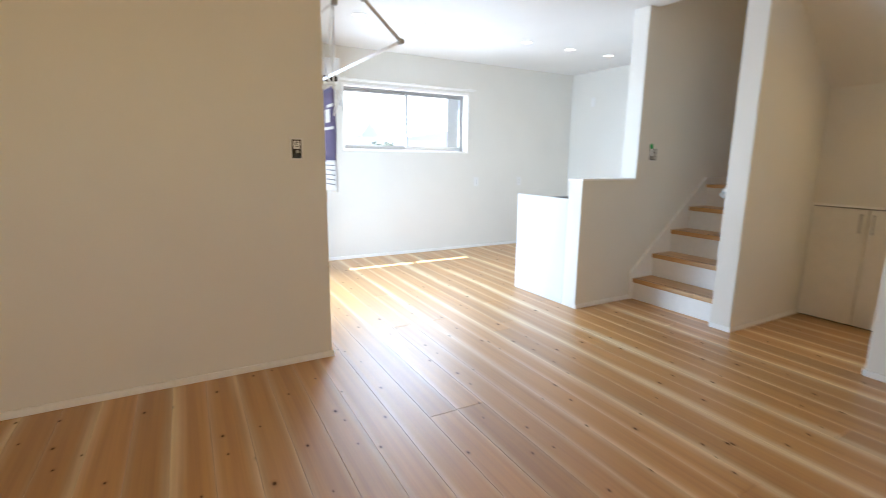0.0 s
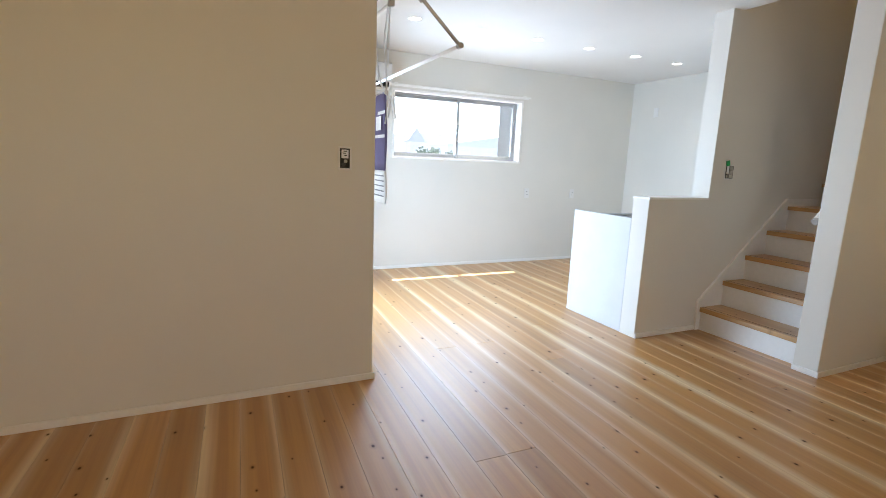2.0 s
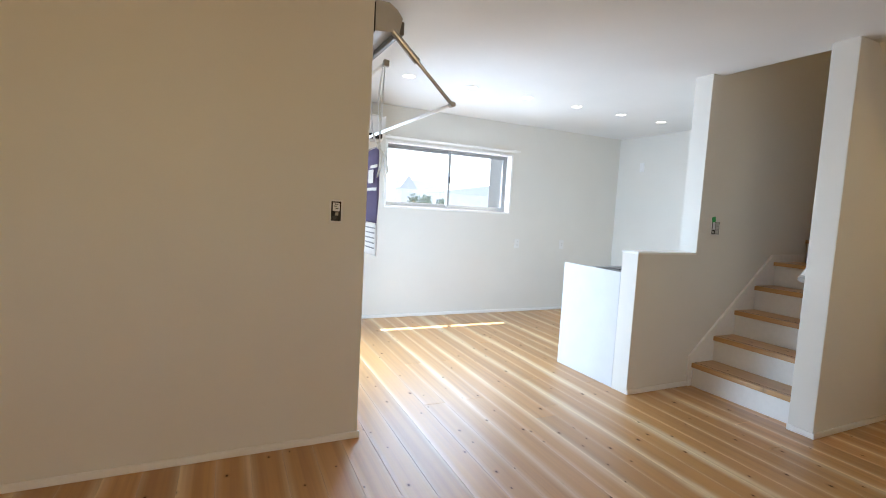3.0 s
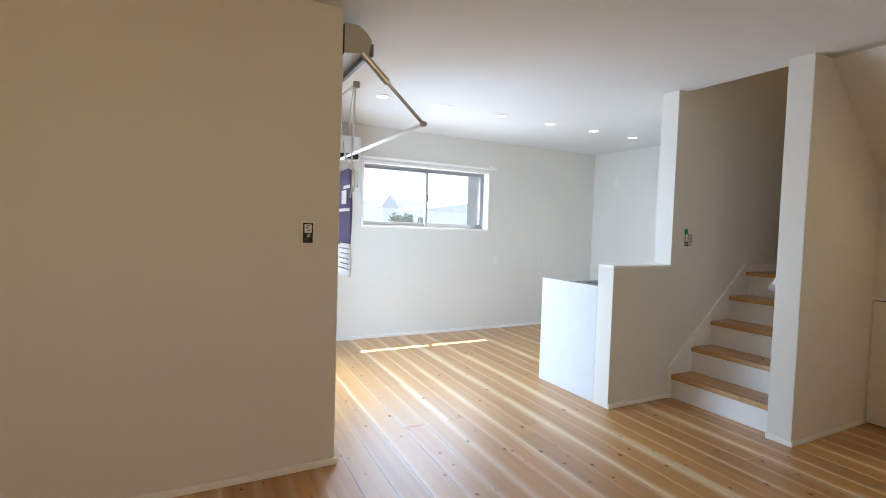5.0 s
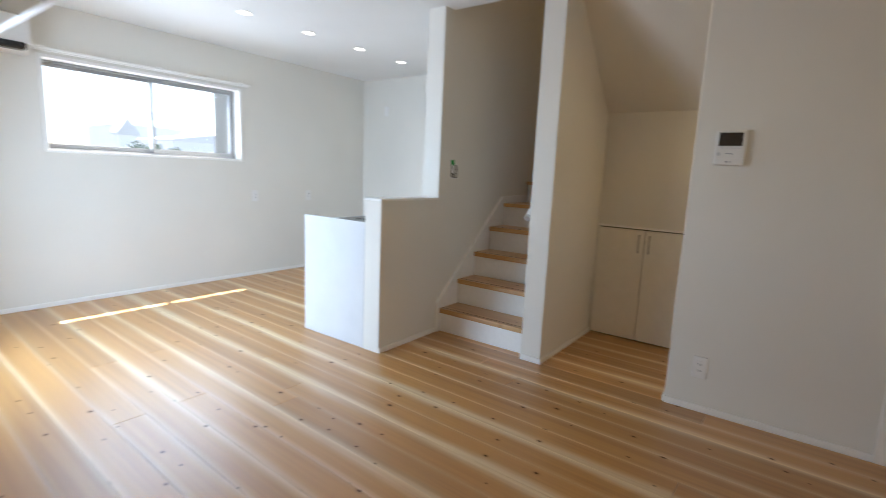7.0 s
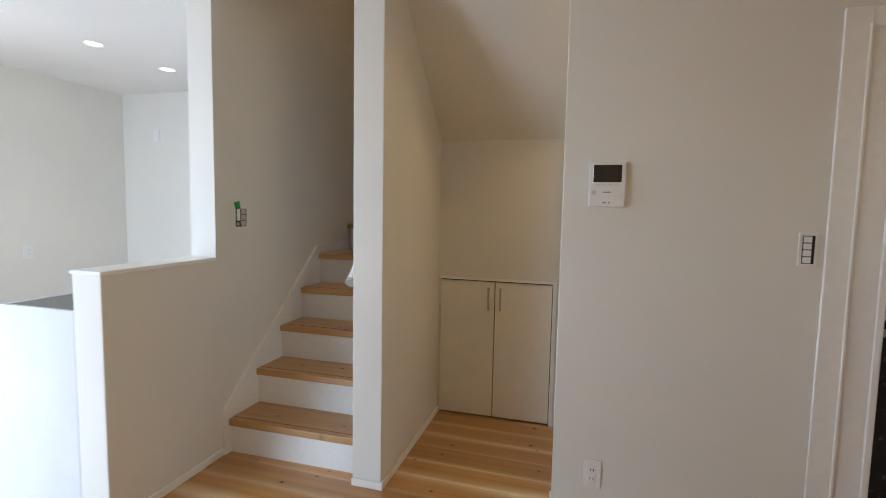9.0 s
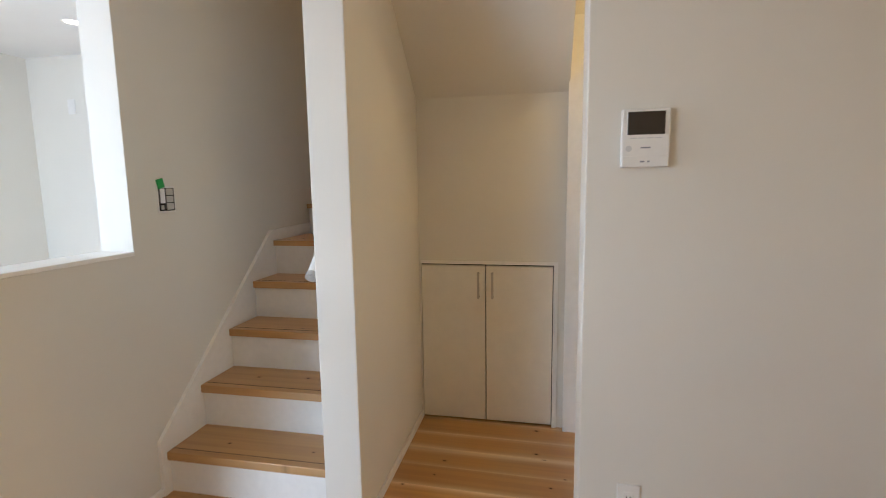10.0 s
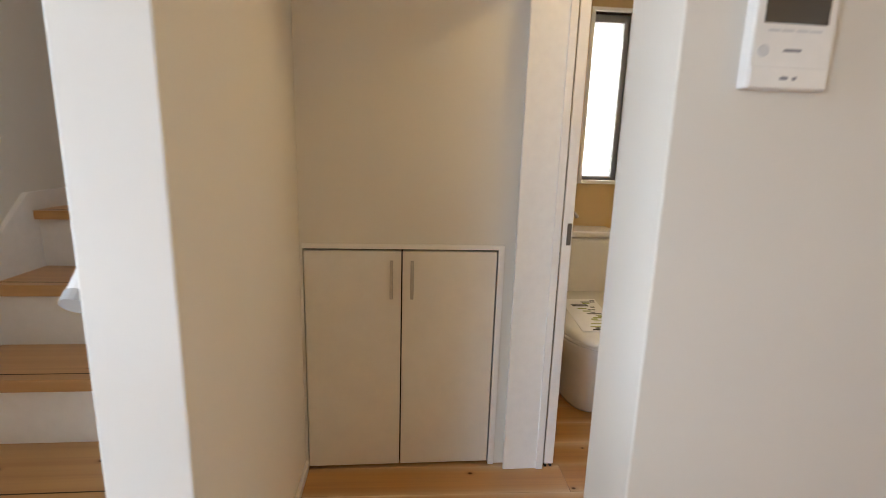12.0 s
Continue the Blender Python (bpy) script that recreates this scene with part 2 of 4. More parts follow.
M_WARM = glow("warm_downlight_glow", (1.0, 0.72, 0.40), 3.0)
M_RACK = plain("rack_grey", (0.50, 0.48, 0.44), 0.4)


# ---- mesh helpers ----
def box(bm, x0, x1, y0, y1, z0, z1, bevel=0.0, seg=1):
    r = bmesh.ops.create_cube(bm, size=1.0)
    vs = r["verts"]
    for v in vs:
        v.co = Vector(((x0 + x1) / 2 + v.co.x * (x1 - x0), (y0 + y1) / 2 + v.co.y * (y1 - y0), (z0 + z1) / 2 + v.co.z * (z1 - z0)))
    if bevel:
        es = list({e for v in vs for e in v.link_edges})
        bmesh.ops.bevel(bm, geom=es, offset=bevel, segments=seg, affect="EDGES", profile=0.5)
    return bm


def tube(bm, a, b, r, n=12, r2=None):
    a, b = Vector(a), Vector(b)
    m = look(a, b) @ Matrix.Translation((0, 0, -(b - a).length / 2))
    res = bmesh.ops.create_cone(bm, cap_ends=True, segments=n, radius1=r2 if r2 else r, radius2=r, depth=(b - a).length, matrix=m)
    return res


def prism(bm, profile, axis, a, b):
    """A profile of (u, v) pairs drawn out along an axis from a to b."""
    def co(u, v, w):
        return {"x": (w, u, v), "y": (u, w, v), "z": (u, v, w)}[axis]
    lo = [bm.verts.new(co(u, v, a)) for u, v in profile]
    hi = [bm.verts.new(co(u, v, b)) for u, v in profile]
    k = len(profile)
    bm.faces.new(lo)
    bm.faces.new(hi[::-1])
    for i in range(k):
        bm.faces.new((lo[i], hi[i], hi[(i + 1) % k], lo[(i + 1) % k]))
    bmesh.ops.recalc_face_normals(bm, faces=bm.faces[:])
    return bm


def part(name, bm, mat, parent=None, label="", smooth=False):
    me = bpy.data.meshes.new(name)
    bm.to_mesh(me)
    bm.free()
    me.materials.append(mat)
    if smooth:
        for p in me.polygons:
            p.use_smooth = True
    ob = new(name, me)
    if parent:
        ob.parent = parent
    if label:
        ob["label"] = label
    return ob


def boxes(*dims, bevel=0.0, seg=1):
    bm = bmesh.new()
    for d in dims:
        box(bm, *d, bevel=bevel, seg=seg)
    return bm


def structure(name, bm, mat, label="", category=""):
    return tagged(part(name, bm, mat), label, category, kind="structure")


def thing(name, label, category, group=""):
    return tagged(new(name), label, category, group)


# ---- the plan ----
CEIL = 2.4
X_W, Y_S = -2.0, -1.6             # walls behind the walk
LEFT_Y, LEFT_X = 3.40, 1.203      # wall with the remote panel, and its corner
WIN_Y = 6.092                     # wall with the wide window
HALF_Y, HALF_X = 3.395, 3.217     # half wall beside the stairs
UP_X = 3.828                      # where it rises to the ceiling
COL_X, COL_Y = 3.808, 2.476       # end of the wall between stairs and niche
CAB_X = 4.737                     # back of the niche
RIGHT_X, RIGHT_Y = 3.797, 1.70    # wall with the intercom
EAST_X = 5.667
TOP = 4.9

tagged(part("floor", boxes((X_W - 0.1, LEFT_X - 0.06, Y_S - 0.1, LEFT_Y + 0.1, -0.2, -0.016), (LEFT_X - 0.06, EAST_X + 0.1, Y_S - 0.1, WIN_Y + 0.1, -0.2, -0.016)), M_GAP),
       "pale knotty cedar plank floor with narrow dark joints", "floor", kind="structure")
FLOOR = bpy.data.objects["floor"]

# walls
structure("wall_left", boxes((X_W, LEFT_X, LEFT_Y, LEFT_Y + 0.12, 0, CEIL), bevel=0.004, seg=2), M_WALL, "white wallpapered wall with a remote panel", "wall")
structure("wall_balcony", boxes((LEFT_X - 0.12, LEFT_X, LEFT_Y + 0.12, 3.62, 0, CEIL), (LEFT_X - 0.12, LEFT_X, 5.20, WIN_Y, 0, CEIL),
                                (LEFT_X - 0.12, LEFT_X, 3.62, 5.20, 2.05, CEIL)), M_WALL, "white wallpapered wall around the balcony window", "wall")
WX0, WX1, WZ0, WZ1 = 2.205, 3.855, 1.283, 1.995
structure("wall_window", boxes((LEFT_X - 0.12, WX0, WIN_Y, WIN_Y + 0.2, 0, CEIL), (WX1, EAST_X + 0.15, WIN_Y, WIN_Y + 0.2, 0, CEIL),
                               (WX0, WX1, WIN_Y, WIN_Y + 0.2, 0, WZ0), (WX0, WX1, WIN_Y, WIN_Y + 0.2, WZ1, CEIL)), M_WALL,
          "white wallpapered wall with a wide window", "wall")
TW = (0.895, 1.115, 1.09, 1.965)
structure("wall_east", boxes((EAST_X, EAST_X + 0.15, Y_S, 0.64, 0, CEIL), (EAST_X, EAST_X + 0.15, 1.65, WIN_Y, 0, TOP)), M_WALL,
          "white wallpapered outer wall behind kitchen and stairs", "wall")
structure("wall_toilet_back", boxes((EAST_X, EAST_X + 0.15, 0.64, TW[0], 0, CEIL), (EAST_X, EAST_X + 0.15, TW[1], 1.65, 0, CEIL),
                                    (EAST_X, EAST_X + 0.15, TW[0], TW[1], 0, TW[2]), (EAST_X, EAST_X + 0.15, TW[0], TW[1], TW[3], CEIL)), M_TAN,
          "tan wallpapered toilet wall with a narrow window", "wall")
structure("wall_west", boxes((X_W - 0.12, X_W, Y_S, LEFT_Y + 0.12, 0, CEIL)), M_WALL, "plain white wallpapered wall", "wall")
# the opening in this unseen wall is made up for the fill lamp
structure("wall_south", boxes((X_W - 0.12, -0.8, Y_S - 0.12, Y_S, 0, CEIL), (1.2, EAST_X + 0.15, Y_S - 0.12, Y_S, 0, CEIL),
                              (-0.8, 1.2, Y_S - 0.12, Y_S, 2.2, CEIL), (-0.8, 1.2, Y_S - 0.12, Y_S, 0, 1.2)), M_WALL, "plain white wallpapered wall with an added opening for the fill lamp", "wall")
bm = bmesh.new()
prism(bm, [(HALF_X, 0), (EAST_X, 0), (EAST_X, TOP), (UP_X, TOP), (UP_X, 1.035), (HALF_X, 1.035)], "y", HALF_Y, HALF_Y + 0.147)
bmesh.ops.bevel(bm, geom=[e for e in bm.edges if abs(e.verts[0].co.z - e.verts[1].co.z) > 0.5], offset=0.004, segments=2, affect="EDGES", profile=0.5)
structure("wall_stair_outer", bm, M_WALL, "white wallpapered wall along the stairs, low at its end", "wall")
structure("wall_stair_inner", boxes((COL_X, 4.80, COL_Y, COL_Y + 0.147, 0, TOP), bevel=0.005, seg=2), M_WALL, "white wallpapered wall end between stairs and niche", "wall")
bm = bmesh.new()
prism(bm, [(RIGHT_Y, 0), (1.763, 0), (1.763, 0.88), (2.466, 0.88), (2.466, 0), (COL_Y, 0), (COL_Y, 1.76), (RIGHT_Y, 1.76)], "x", CAB_X, CAB_X + 0.06)
structure("wall_niche", bm, M_WALL, "white wallpapered back wall of the niche", "wall")
DY0, DY1 = -0.25, 0.63
structure("wall_right", boxes((RIGHT_X, RIGHT_X + 0.18, DY1, RIGHT_Y, 0, CEIL), (RIGHT_X, RIGHT_X + 0.18, Y_S, DY0, 0, CEIL),
                              (RIGHT_X, RIGHT_X + 0.18, DY0, DY1, 1.96, CEIL), bevel=0.004, seg=2), M_WALL, "white wallpapered wall with an intercom", "wall")
structure("wall_toilet_front", boxes((4.706, 4.826, 1.545, RIGHT_Y, 0, CEIL), (4.706, 4.826, Y_S, 0.80, 0, CEIL), (4.706, 4.826, 0.80, 1.545, 2.02, CEIL)),
          M_WALL, "white wall with the toilet doorway", "wall")
structure("wall_toilet_north", boxes((4.826, EAST_X, 1.60, RIGHT_Y, 0, TOP)), M_WALL, "white wall between toilet and stairs", "wall")
# drawn on across the passage as an unseen partition that keeps light out
structure("wall_toilet_south", boxes((RIGHT_X + 0.18, EAST_X, 0.64, 0.70, 0, CEIL)), M_TAN, "tan wallpapered toilet side wall, drawn on to keep the dark room unlit", "wall")
structure("wall_stairwell", boxes((3.85, 3.93, RIGHT_Y - 0.1, HALF_Y, CEIL + 0.25, TOP), (3.93, 4.826, 1.60, RIGHT_Y, CEIL, TOP)), M_WALL, "upper walls of the stairwell", "wall")

# ceilings
structure("ceiling", boxes((X_W - 0.12, 3.93, Y_S - 0.12, WIN_Y + 0.2, CEIL, CEIL + 0.25), (3.93, EAST_X + 0.15, HALF_Y + 0.02, WIN_Y + 0.2, CEIL, CEIL + 0.25),
                           (3.93, EAST_X + 0.15, Y_S - 0.12, 1.66, CEIL, CEIL + 0.25)), M_CEIL, "white papered ceiling", "ceiling")
structure("ceiling_stairwell", boxes((3.8, EAST_X + 0.15, 1.5, HALF_Y + 0.15, TOP, TOP + 0.1)), M_CEIL, "white ceiling above the stairs", "ceiling")
bm = bmesh.new()
prism(bm, [(3.92, CEIL + 0.05), (3.92, CEIL), (4.0, CEIL), (CAB_X + 0.005, 1.735), (4.80, 1.735), (4.80, CEIL + 0.05)], "y", 1.702, COL_Y)
structure("ceiling_niche", bm, M_WALL, "sloping white underside of the stairs", "soffit")


# baseboards
def baseboard(x0, x1, y0, y1):
    structure("baseboard", boxes((x0, x1, y0, y1, 0, 0.038), bevel=0.003), M_TRIM, "thin white baseboard", "baseboard")


T = 0.012
baseboard(X_W, LEFT_X + T, LEFT_Y - T, LEFT_Y)
baseboard(LEFT_X, EAST_X, WIN_Y - T, WIN_Y)
baseboard(HALF_X, 3.885, HALF_Y - T, HALF_Y)
baseboard(COL_X, CAB_X, COL_Y - T, COL_Y)
baseboard(COL_X - T, COL_X, COL_Y - T, COL_Y + 0.147)
baseboard(RIGHT_X - T, RIGHT_X, 0.799, RIGHT_Y)
baseboard(RIGHT_X, RIGHT_X + 0.18, RIGHT_Y, RIGHT_Y + T)
baseboard(EAST_X - T, EAST_X, 4.2, WIN_Y - T)

# half wall cap
structure("trim", boxes((HALF_X - 0.006, UP_X, HALF_Y - 0.006, HALF_Y + 0.153, 1.035, 1.051), bevel=0.002), M_TRIM, "thin white cap board on the half wall", "trim")

# ---- stairs ----
stairs = thing("staircase", "closed winder staircase with cedar treads and white risers", "staircase")
RISE, GO, N0X, N0Z = 0.2, 0.231, 3.877, 0.186
SY0, SY1 = COL_Y + 0.147, HALF_Y - 0.018
for i in range(4):
    x, z = N0X + GO * i, N0Z + RISE * i
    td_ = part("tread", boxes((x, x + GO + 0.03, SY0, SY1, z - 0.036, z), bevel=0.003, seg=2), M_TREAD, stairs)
    part("groove", boxes((x + 0.036, x + 0.0395, SY0, SY1, z - 0.001, z + 0.0006)), M_GAP, td_, "dark anti-slip groove")
    part("riser", boxes((x + 0.018, x + 0.034, SY0, SY1, max(0, z - RISE), z - 0.036)), M_RISER, stairs)
# winders fan out round the end of the inner wall
PX, PY = N0X + GO * 4, SY0


def fan(a0, a1, x_lim, y_lim):
    """Corners of a wedge from the pivot between two angles, cut to the outer walls."""
    def reach(a):
        dx, dy = math.sin(a), math.cos(a)
        k = min(((x_lim - PX) / dx) if dx > 1e-6 else 9, ((y_lim - PY) / dy) if dy > 1e-6 else 9)
        return (PX + dx * k, PY + dy * k)
    pts = [(PX, PY), reach(a0)]
    ac = math.atan2(x_lim - PX, y_lim - PY)
    if a0 < ac < a1:
        pts.append((x_lim, y_lim))
    pts.append(reach(a1))
    return pts


for k in range(3):
    z = N0Z + RISE * (4 + k)
    a0, a1 = radians(30 * k), radians(30 * (k + 1))
    bm = bmesh.new()
    prism(bm, fan(a0, a1, EAST_X, SY1), "z", z - 0.03, z)
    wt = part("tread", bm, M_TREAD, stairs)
    if k == 0:
        part("groove", boxes((PX + 0.036, PX + 0.0395, PY + 0.08, SY1, z - 0.001, z + 0.0006)), M_GAP, wt, "dark anti-slip groove")
    bm = bmesh.new()
    prism(bm, fan(a0 + 0.03, a0 + 0.06, EAST_X, SY1), "z", z - RISE, z - 0.03)
    part("riser", bm, M_RISER, stairs)
bm = bmesh.new()
sl = [(3.852, 0.0), (3.852, 0.242), (4.788, 1.048), (EAST_X, 1.062), (EAST_X, 0.0)]
prism(bm, sl, "y", HALF_Y - 0.018, HALF_Y)
part("skirting", bm, M_TRIM, stairs, "white sloping skirting board")

# handrail end wrapped in film
rail = thing("handrail", "white film-wrapped handrail on the inner stair wall", "handrail")
bm = bmesh.new()
tube(bm, (3.878, SY0 + 0.045, 0.968), (4.75, SY0 + 0.045, 1.75), 0.021, 16)
part("rail", bm, M_PLASTIC, rail)
bm = bmesh.new()
tube(bm, (3.864, SY0 + 0.045, 0.956), (3.880, SY0 + 0.045, 0.970), 0.023, 16)
part("end_cap", bm, M_GREY, rail, "grey plastic end cap")
for k in (0.2, 0.8):
    p = Vector((3.862 + 0.888 * k, SY0 + 0.055, 0.955 + 0.795 * k))
    bm = bmesh.new()
    tube(bm, (p.x, SY0, p.z - 0.05), (p.x, SY0 + 0.055, p.z - 0.01), 0.008)
    part("bracket", bm, M_GREY, rail)

# ---- cabinet under the stairs ----
cab = thing("understair_cabinet", "low white two-door cabinet built under the stairs", "cabinet")
CY0, CY1, CZ = 1.763, 2.466, 0.878
part("frame", boxes((CAB_X - 0.008, CAB_X + 0.04, CY0 - 0.022, CY0, 0, CZ + 0.018), (CAB_X - 0.008, CAB_X + 0.04, CY0, CY1, CZ, CZ + 0.018)), M_TRIM, cab)
# thin black sheet behind the doors, shade for their gaps
part("body", boxes((CAB_X + 0.03, CAB_X + 0.05, CY0, CY1, 0.0, CZ)), M_BLACK, cab, "black sheet for the shade in the door gaps")
for a, b, hy in ((CY0 + 0.004, 2.112, 2.078), (2.117, CY1 - 0.004, 2.152)):
    d = part("door", boxes((CAB_X - 0.002, CAB_X + 0.018, a, b, 0.012, CZ - 0.008), bevel=0.0015), M_DOOR, cab)
    bm = boxes((CAB_X - 0.030, CAB_X - 0.022, hy - 0.006, hy + 0.006, 0.697, 0.838), (CAB_X - 0.024, CAB_X - 0.002, hy - 0.005, hy + 0.005, 0.70, 0.71),
               (CAB_X - 0.024, CAB_X - 0.002, hy - 0.005, hy + 0.005, 0.825, 0.835), bevel=0.0015)
    part("handle", bm, M_STEEL, d, "slim brushed metal bar handle")

# ---- kitchen counter ----
kit = thing("kitchen_counter", "white kitchen counter with a dark worktop behind the half wall", "kitchen counter")
KY0, KY1 = HALF_Y + 0.1475, 4.18
part("side_panel", boxes((HALF_X, HALF_X + 0.02, KY0, KY1, 0, 0.885), bevel=0.002), M_PANEL, kit, "white melamine end panel")
part("body", boxes((HALF_X + 0.022, EAST_X - 0.002, KY0, KY1 - 0.03, 0.06, 0.816)), M_PANEL, kit)
part("toe_kick", boxes((HALF_X + 0.022, EAST_X - 0.002, KY0, KY1 - 0.08, 0, 0.058)), M_GREY, kit)
part("worktop", boxes((HALF_X + 0.022, EAST_X - 0.002, KY0, KY1, 0.818, 0.848), bevel=0.003), M_STONE, kit, "light grey worktop")
for i in range(4):
    x = HALF_X + 0.03 + i * 0.6
    part("door", boxes((x, x + 0.592, KY1 - 0.028, KY1 - 0.008, 0.07, 0.81), bevel=0.002), M_PANEL, kit)

ck = thing("cooktop", "black glass cooktop set on the grey worktop", "cooktop")
part("glass_top", boxes((HALF_X + 0.10, HALF_X + 0.70, KY0 + 0.05, KY0 + 0.54, 0.848, 0.855), bevel=0.002), M_TOP, ck)
for cx, cy in ((0.25, 0.2), (0.55, 0.2), (0.40, 0.42)):
    bm = bmesh.new()
    tube(bm, (HALF_X + cx, KY0 + cy, 0.8545), (HALF_X + cx, KY0 + cy, 0.858), 0.07, 24)
    part("burner", bm, M_BLACK, ck)

# ---- wide window ----
win = tagged(new("window_1"), "wide sliding window with aluminium sashes and white casing", "window", kind="structure")
bm = boxes((WX0 - 0.022, WX0 + 0.004, WIN_Y - 0.012, WIN_Y + 0.105, WZ0 - 0.022, WZ1 + 0.022), (WX1 - 0.004, WX1 + 0.022, WIN_Y - 0.012, WIN_Y + 0.105, WZ0 - 0.022, WZ1 + 0.022),
           (WX0 + 0.004, WX1 - 0.004, WIN_Y - 0.012, WIN_Y + 0.105, WZ1 - 0.004, WZ1 + 0.022), bevel=0.002)
part("casing", bm, M_TRIM, win)
part("sill", boxes((WX0 + 0.004, WX1 - 0.004, WIN_Y - 0.003, WIN_Y + 0.105, WZ0 - 0.022, WZ0 + 0.002), bevel=0.002), M_TRIM, win)


def sash(x0, x1, y, z0, z1, parent, w=0.03):
    s = part("sash", boxes((x0, x0 + w, y, y + 0.025, z0, z1), (x1 - w, x1, y, y + 0.025, z0, z1), (x0 + w, x1 - w, y, y + 0.025, z0, z0 + w + 0.008),
                           (x0 + w, x1 - w, y, y + 0.025, z1 - w, z1), bevel=0.002), M_ALU, parent)
    p = part("pane", boxes((x0 + w, x1 - w, y + 0.010, y + 0.014, z0 + w, z1 - w)), M_GLASS, s)
    p.visible_shadow = False
    return s


FY = WIN_Y + 0.105
part("frame", boxes((WX0, WX0 + 0.022, FY, FY + 0.07, WZ0, WZ1), (WX1 - 0.022, WX1, FY, FY + 0.07, WZ0, WZ1),
                    (WX0 + 0.022, WX1 - 0.022, FY, FY + 0.07, WZ0, WZ0 + 0.018), (WX0 + 0.022, WX1 - 0.022, FY, FY + 0.07, WZ1 - 0.018, WZ1)), M_ALU, win)
sash(WX0 + 0.02, 3.06, FY + 0.038, WZ0 + 0.018, WZ1 - 0.018, win)
right_sash = sash(3.03, WX1 - 0.02, FY + 0.008, WZ0 + 0.018, WZ1 - 0.018, win)
part("latch", boxes((3.035, 3.052, FY - 0.012, FY + 0.008, 1.60, 1.68), bevel=0.003), M_BLACK, right_sash, "dark crescent latch")

# curtain rail above it
rod = thing("curtain_rail", "white double curtain rail fixed above the window", "curtain rail")
for dz, dy in ((0.0, 0.035), (0.006, 0.075)):
    part("track", boxes((2.13, 3.93, WIN_Y - dy - 0.014, WIN_Y - dy, 2.034 + dz, 2.052 + dz), bevel=0.003), M_TRIM, rod)
for x in (2.2, 3.05, 3.85):
    part("bracket", boxes((x - 0.012, x + 0.012, WIN_Y - 0.09, WIN_Y, 2.054, 2.066)), M_TRIM, rod)

# ---- balcony window ----
bw = tagged(new("window_2"), "tall aluminium balcony sliding window", "window", kind="structure")
part("frame", boxes((LEFT_X - 0.11, LEFT_X - 0.03, 3.62, 3.655, 0, 2.05), (LEFT_X - 0.11, LEFT_X - 0.03, 5.165, 5.20, 0, 2.05),
                    (LEFT_X - 0.11, LEFT_X - 0.03, 3.655, 5.165, 2.01, 2.05), (LEFT_X - 0.11, LEFT_X - 0.03, 3.655, 5.165, 0, 0.03)), M_ALU, bw)
part("mullion", boxes((LEFT_X - 0.1, LEFT_X - 0.04, 4.39, 4.43, 0.03, 2.01)), M_ALU, bw)

# ---- downlights ----
def downlight():
    d = thing("downlight", "small round recessed ceiling downlight, lit white", "downlight", "row of ceiling downlights")
    bm = bmesh.new()
    bmesh.ops.create_cone(bm, cap_ends=False, segments=32, radius1=0.062, radius2=0.046, depth=0.006, matrix=Matrix.Translation((0, 0, -0.003)))
    part("trim_ring", bm, M_TRIM, d)
    bm = bmesh.new()
    bmesh.ops.create_cone(bm, cap_ends=True, segments=32, radius1=0.047, radius2=0.047, depth=0.003, matrix=Matrix.Translation((0, 0, -0.0032)))
    part("diffuser", bm, M_LAMP, d, "glowing round diffuser")
    return d


first = downlight()
first.matrix_basis = pose(5.023, 4.872, CEIL)
for i in range(1, 6):
    copy_thing(first, pose(5.023 - 0.612 * i, 4.872, CEIL))


def warm_downlight(x, y, z):
    d = thing("downlight", "small round recessed downlight, lit warm", "downlight")
    bm = bmesh.new()
    bmesh.ops.create_cone(bm, cap_ends=False, segments=32, radius1=0.062, radius2=0.046, depth=0.006, matrix=Matrix.Translation((0, 0, -0.003)))
    part("trim_ring", bm, M_TRIM, d)
    bm = bmesh.new()
    bmesh.ops.create_cone(bm, cap_ends=True, segments=32, radius1=0.047, radius2=0.047, depth=0.003, matrix=Matrix.Translation((0, 0, -0.0032)))
    part("diffuser", bm, M_WARM, d, "glowing round diffuser")
    d.matrix_basis = pose(x, y, z)


warm_downlight(4.33, 1.15, CEIL)
warm_downlight(4.75, 2.95, TOP)


# ---- wall fittings ----
def outlet(name, label, holes=True):
    """A plate in the plane x = 0 that faces -x, with its socket module."""
    o = thing(name, label, "outlet")
    part("plate", boxes((-0.008, 0, -0.036, 0.036, -0.06, 0.06), bevel=0.003, seg=2), M_PLASTIC, o)
    part("module", boxes((-0.010, -0.007, -0.016, 0.016, -0.036, 0.036), bevel=0.001), M_PLASTIC, o)
    if holes:
        for z in (-0.018, 0.018):
            for y in (-0.006, 0.006):
                part("slot", boxes((-0.0106, -0.0098, y - 0.0013, y + 0.0013, z - 0.005, z + 0.005)), M_BLACK, o)
    return o


outlet("wall_outlet", "white double wall outlet low beside the niche").matrix_basis = pose(RIGHT_X, 1.541, 0.250)
for x in (4.014, 4.741):
    outlet("wall_outlet", "white wall outlet on the window wall").matrix_basis = pose(x, WIN_Y, 0.892, 0, 0, 90)
outlet("wall_outlet", "small white wall outlet high on the kitchen wall", False).matrix_basis = pose(EAST_X, 5.67, 1.99)


